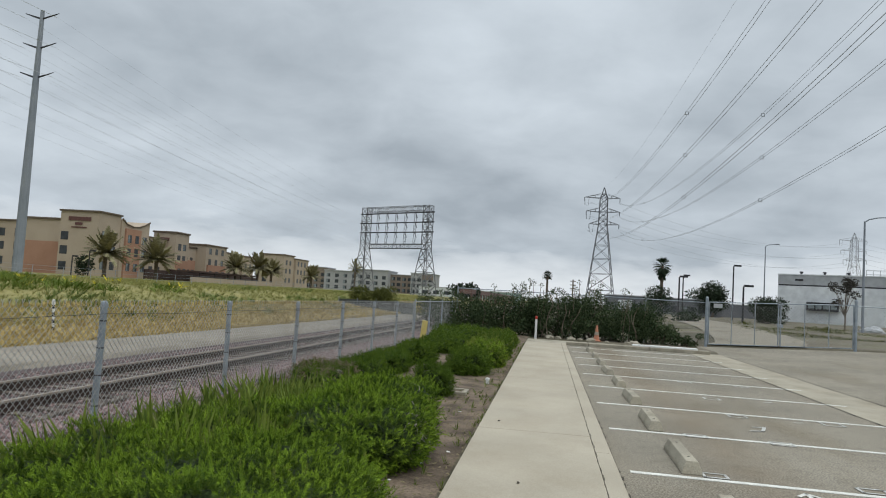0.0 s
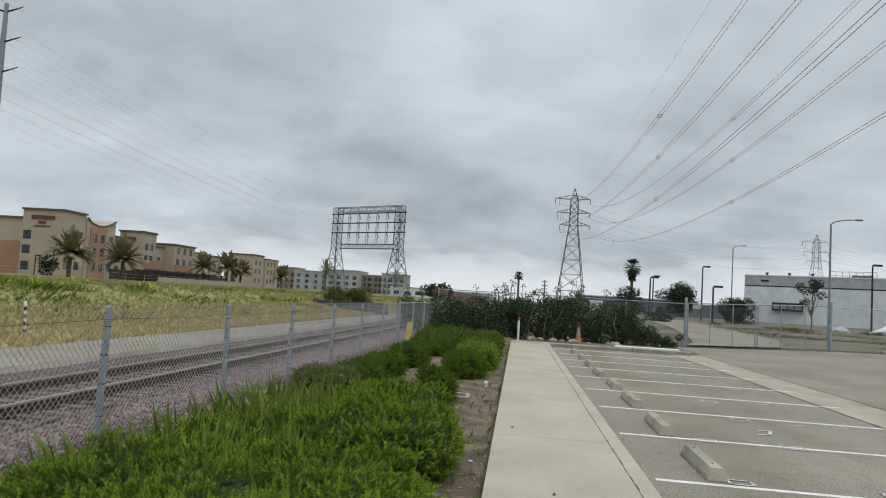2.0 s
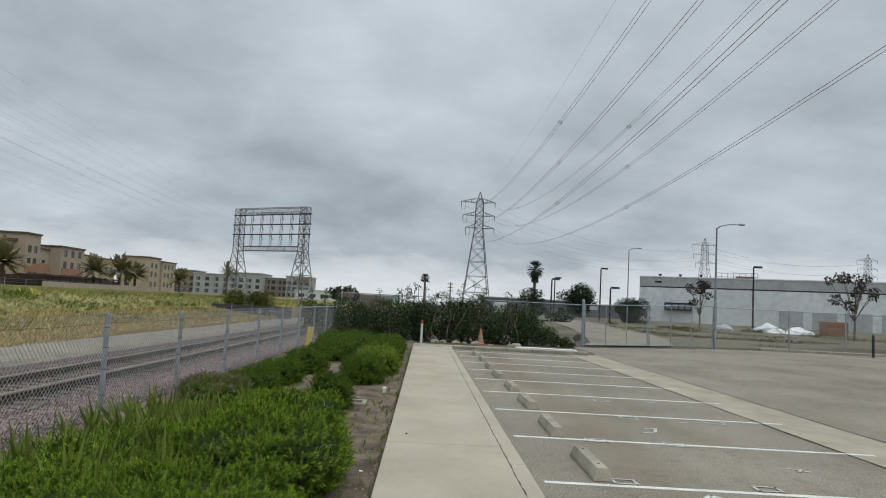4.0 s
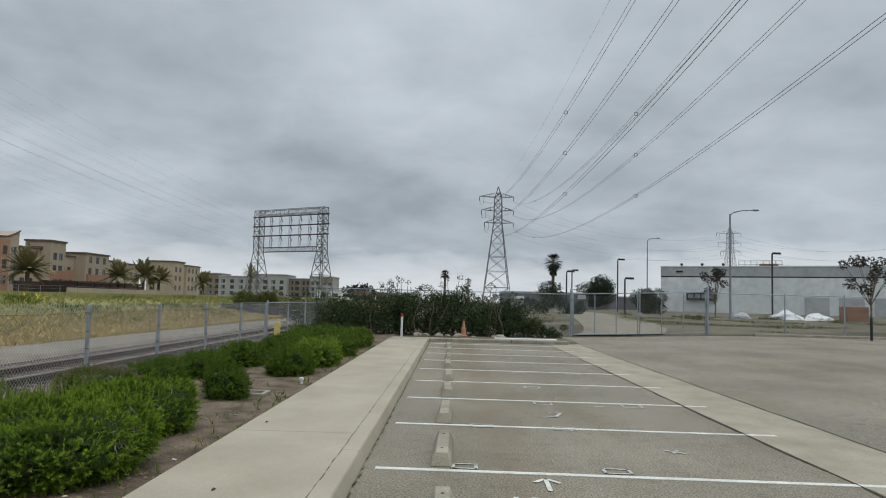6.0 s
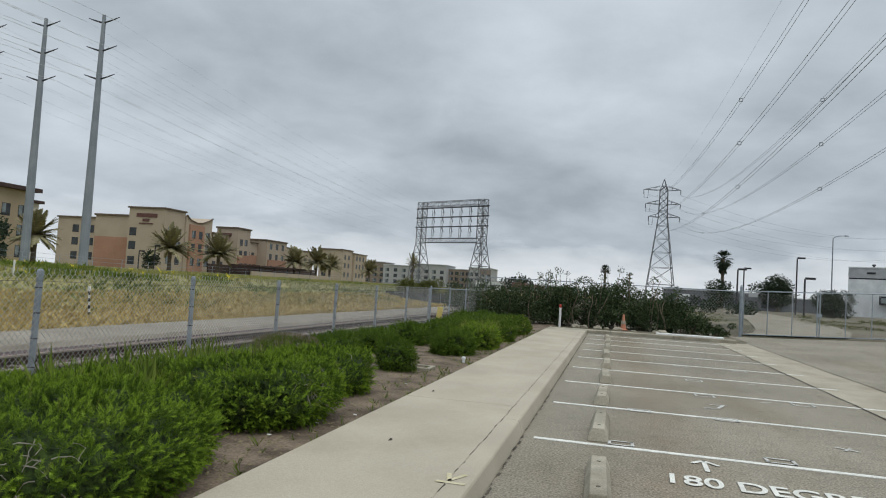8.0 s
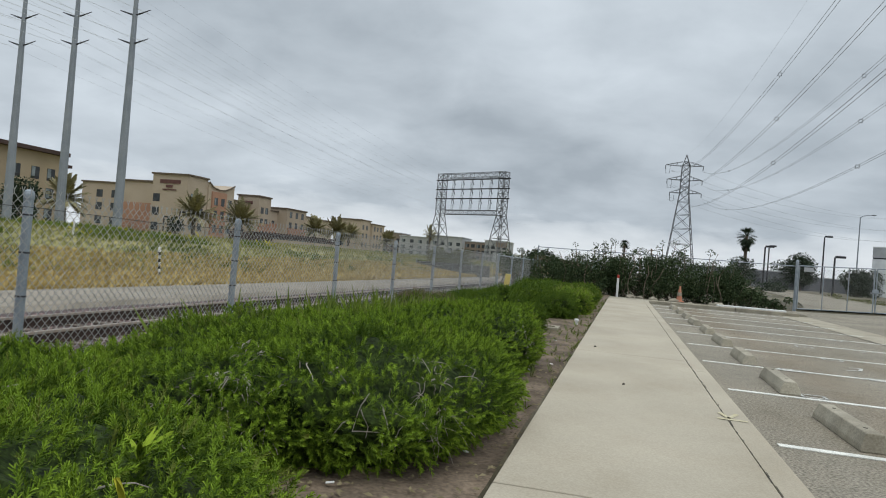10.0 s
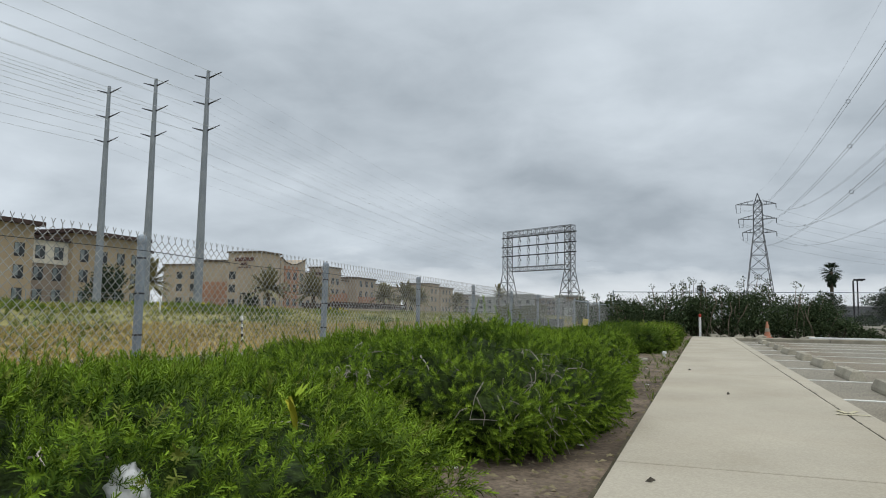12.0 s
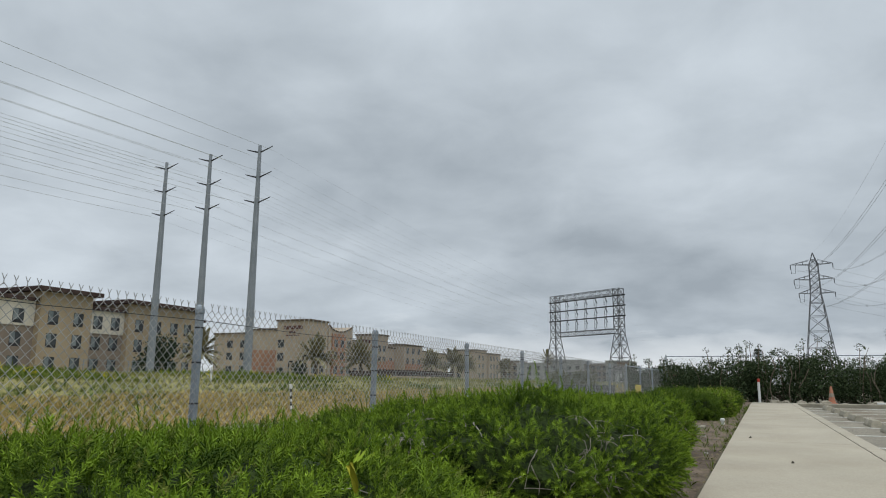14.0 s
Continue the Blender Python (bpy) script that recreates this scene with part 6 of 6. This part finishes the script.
cobra_lamp(46.4, 162, 16.8, 2.3)
cobra_lamp(36.6, 89, 13.6, 3.0)
shoebox_lamp(33.9, 137, 10.3)
shoebox_lamp(51.2, 110, 10.1)
shoebox_lamp(27.2, 149, 8.6)
shoebox_lamp(21.4, 120, 7.0)
shoebox_lamp(27.5, 105, 5.5)
shoebox_lamp(-97.0, 139, 6.5)
shoebox_lamp(-101.0, 139, 5.2)
up_ = thing("utility_pole", "far wooden utility pole with crossarms", "utility pole")
part("pole", strut(bmesh.new(), (6.2, 175, -0.1), (6.2, 175, 7.4), 0.16, n=6), BARK, up_)
for z in (6.9, 6.0, 5.2):
    part("crossarm", box(5.5, 6.9, 174.9, 175.1, z, z + 0.18), BARK, up_)


# ---- warehouse and yard ----
wh = thing("warehouse", "long white tilt-up warehouse with a grey upper band", "warehouse", at=Matrix.Translation((60.6, 200, 0)) @ Matrix.Rotation(radians(-29), 4, "Z") @ Matrix.Diagonal((1.38, 1.38, 1.36, 1.0)))
part("wall", box(0, 110, 0, 45, -0.3, 7.2), WHITEW, wh)
part("upper_band", box(0, 110, 0.02, 45, 7.45, 9.3), PANELGREY, wh, "light grey upper wall")
# the shadow in the wall reveal is painted as a dark strip
part("reveal_line", box(0.05, 110, 0.08, 45, 7.2, 7.45), DARKMETAL, wh, "dark strip with the reveal's shadow in its colour")
part("parapet_cap", box(-0.05, 110.05, -0.05, 45, 9.3, 9.5), WHITEW, wh)
for k in range(9):
    part("dock_door", box(26 + 5.5 * k, 30 + 5.5 * k, -0.12, 0.0, 0.2, 3.6, 0.02), PANELGREY, wh, "grey dock door")
cn = part("entry_window", box(5.2, 10.5, -0.9, -0.02, 2.6, 4.2), DARKMETAL, wh, "dark glazed entry canopy")
for k in range(4):
    part("pane", box(5.5 + 1.25 * k, 6.5 + 1.25 * k, -0.95, -0.88, 3.0, 3.9), GLASS_PALE, cn)
part("wall_sign", box(3.0, 4.4, -0.08, 0.0, 8.2, 8.55), DARKMETAL, wh, "small dark blank sign")
for k in range(3):
    part("roof_vent", lathe([(0.2, 9.5), (0.2, 9.9), (0.35, 9.95), (0.3, 10.15), (0.05, 10.2)], 10, 3.5 + 4.0 * k, 3), DARKMETAL, wh)
rs_ = bmesh.new()
for k in range(8):
    strut(rs_, (13.5 + 1.15 * k, 10, 9.4), (13.5 + 1.15 * k, 10, 11.1), 0.08)
for z in (10.3, 11.1):
    strut(rs_, (13.5, 10, z), (21.5, 10, z), 0.08)
part("roof_frame", rs_, PANELGREY, wh, "pale steel roof frame")
part("roof_unit", box(17.5, 21, 8.5, 9.6, 9.4, 10.4, 0.2), RUST, wh, "rusty brown roof unit")
part("roof_unit", box(46, 51, 8.5, 10.5, 9.4, 10.4, 0.2), RUST, wh, "rusty brown roof unit")
low = thing("low_building", "long low grey flat-roofed building beyond the field", "building")
block(low, 16, 44, 190, 205, -0.2, 4.4, LOWGREY, 0.3, 0.2, PANELGREY)
block(low, 44, 75, 215, 225, -0.2, 4.0, LOWGREY, 0.3, 0.2, PANELGREY)
for q in range(6):
    window(low, 19 + 4.2 * q, 190, 1.8, 2.6, 1.4, "s", q % 2 == 0)
wt = thing("white_trailer", "white box trailer parked beyond the field", "trailer")
part("trailer_box", box(15.2, 17.4, 150, 156, 0.8, 3.0, 0.05), WHITEW, wt)
for x in (15.5, 17.1):
    part("wheel", strut(bmesh.new(), (x - 0.1, 154, 0.4), (x + 0.1, 154, 0.4), 0.4, n=12), BLACKP, wt)


def heap(x, y, w, d, h, m, label, seed):
    bm = bmesh.new()
    bmesh.ops.create_icosphere(bm, subdivisions=4, radius=1)
    for v in bm.verts:
        k = 1 + 0.3 * noise.noise(v.co * 1.6 + Vector((seed, 0, 0))) + 0.12 * noise.noise(v.co * 4.5 + Vector((seed, 0, 0)))
        v.co = Vector((x + v.co.x * w * k, y + v.co.y * d * k, max(0.0, v.co.z * h * k)))
    tagged(part("tarpaulin_mound", bm, m), label, "heap", "covered heaps")


heap(44.7, 91.6, 2.2, 1.6, 1.35, WHITEW, "low heap under a white plastic sheet in the yard", 1)
heap(48.0, 90.3, 1.9, 1.6, 1.1, WHITEW, "low heap under a white plastic sheet in the yard", 4)
heap(39.7, 93.7, 1.5, 1.4, 1.0, PANELGREY, "low heap under a grey sheet in the yard", 7)
cr = thing("wooden_crate", "weathered orange-brown crate in the yard", "crate")
part("crate_body", box(51.0, 53.6, 89, 91, 0, 2.2, 0.05), ORANGEBOX, cr)
for z in (0.3, 1.0, 1.7):
    part("slat", box(50.96, 53.64, 88.95, 89.0, z, z + 0.14), ORANGEBOX, cr)
ry_ = random.Random(77)
hedge_row = [(ry_.uniform(24, 60), ry_.uniform(56, 96)) for k in range(9)]
for k, (x, y) in enumerate(hedge_row):
    shrub("yard_weed_bush", x, y, 0, 3.0, 0.8, 700, 0.11, HEDGELEAF, "low green weed clump along the yard", "bush", "yard weeds", 0, 150 + k, 0.02)
tk = thing("dark_bollard", "dark slim steel post beside the fence", "post")
part("post_body", lathe([(0.06, -0.1), (0.06, 1.35), (0.03, 1.4)], 10, 21.6, 34.0), DARKMETAL, tk)
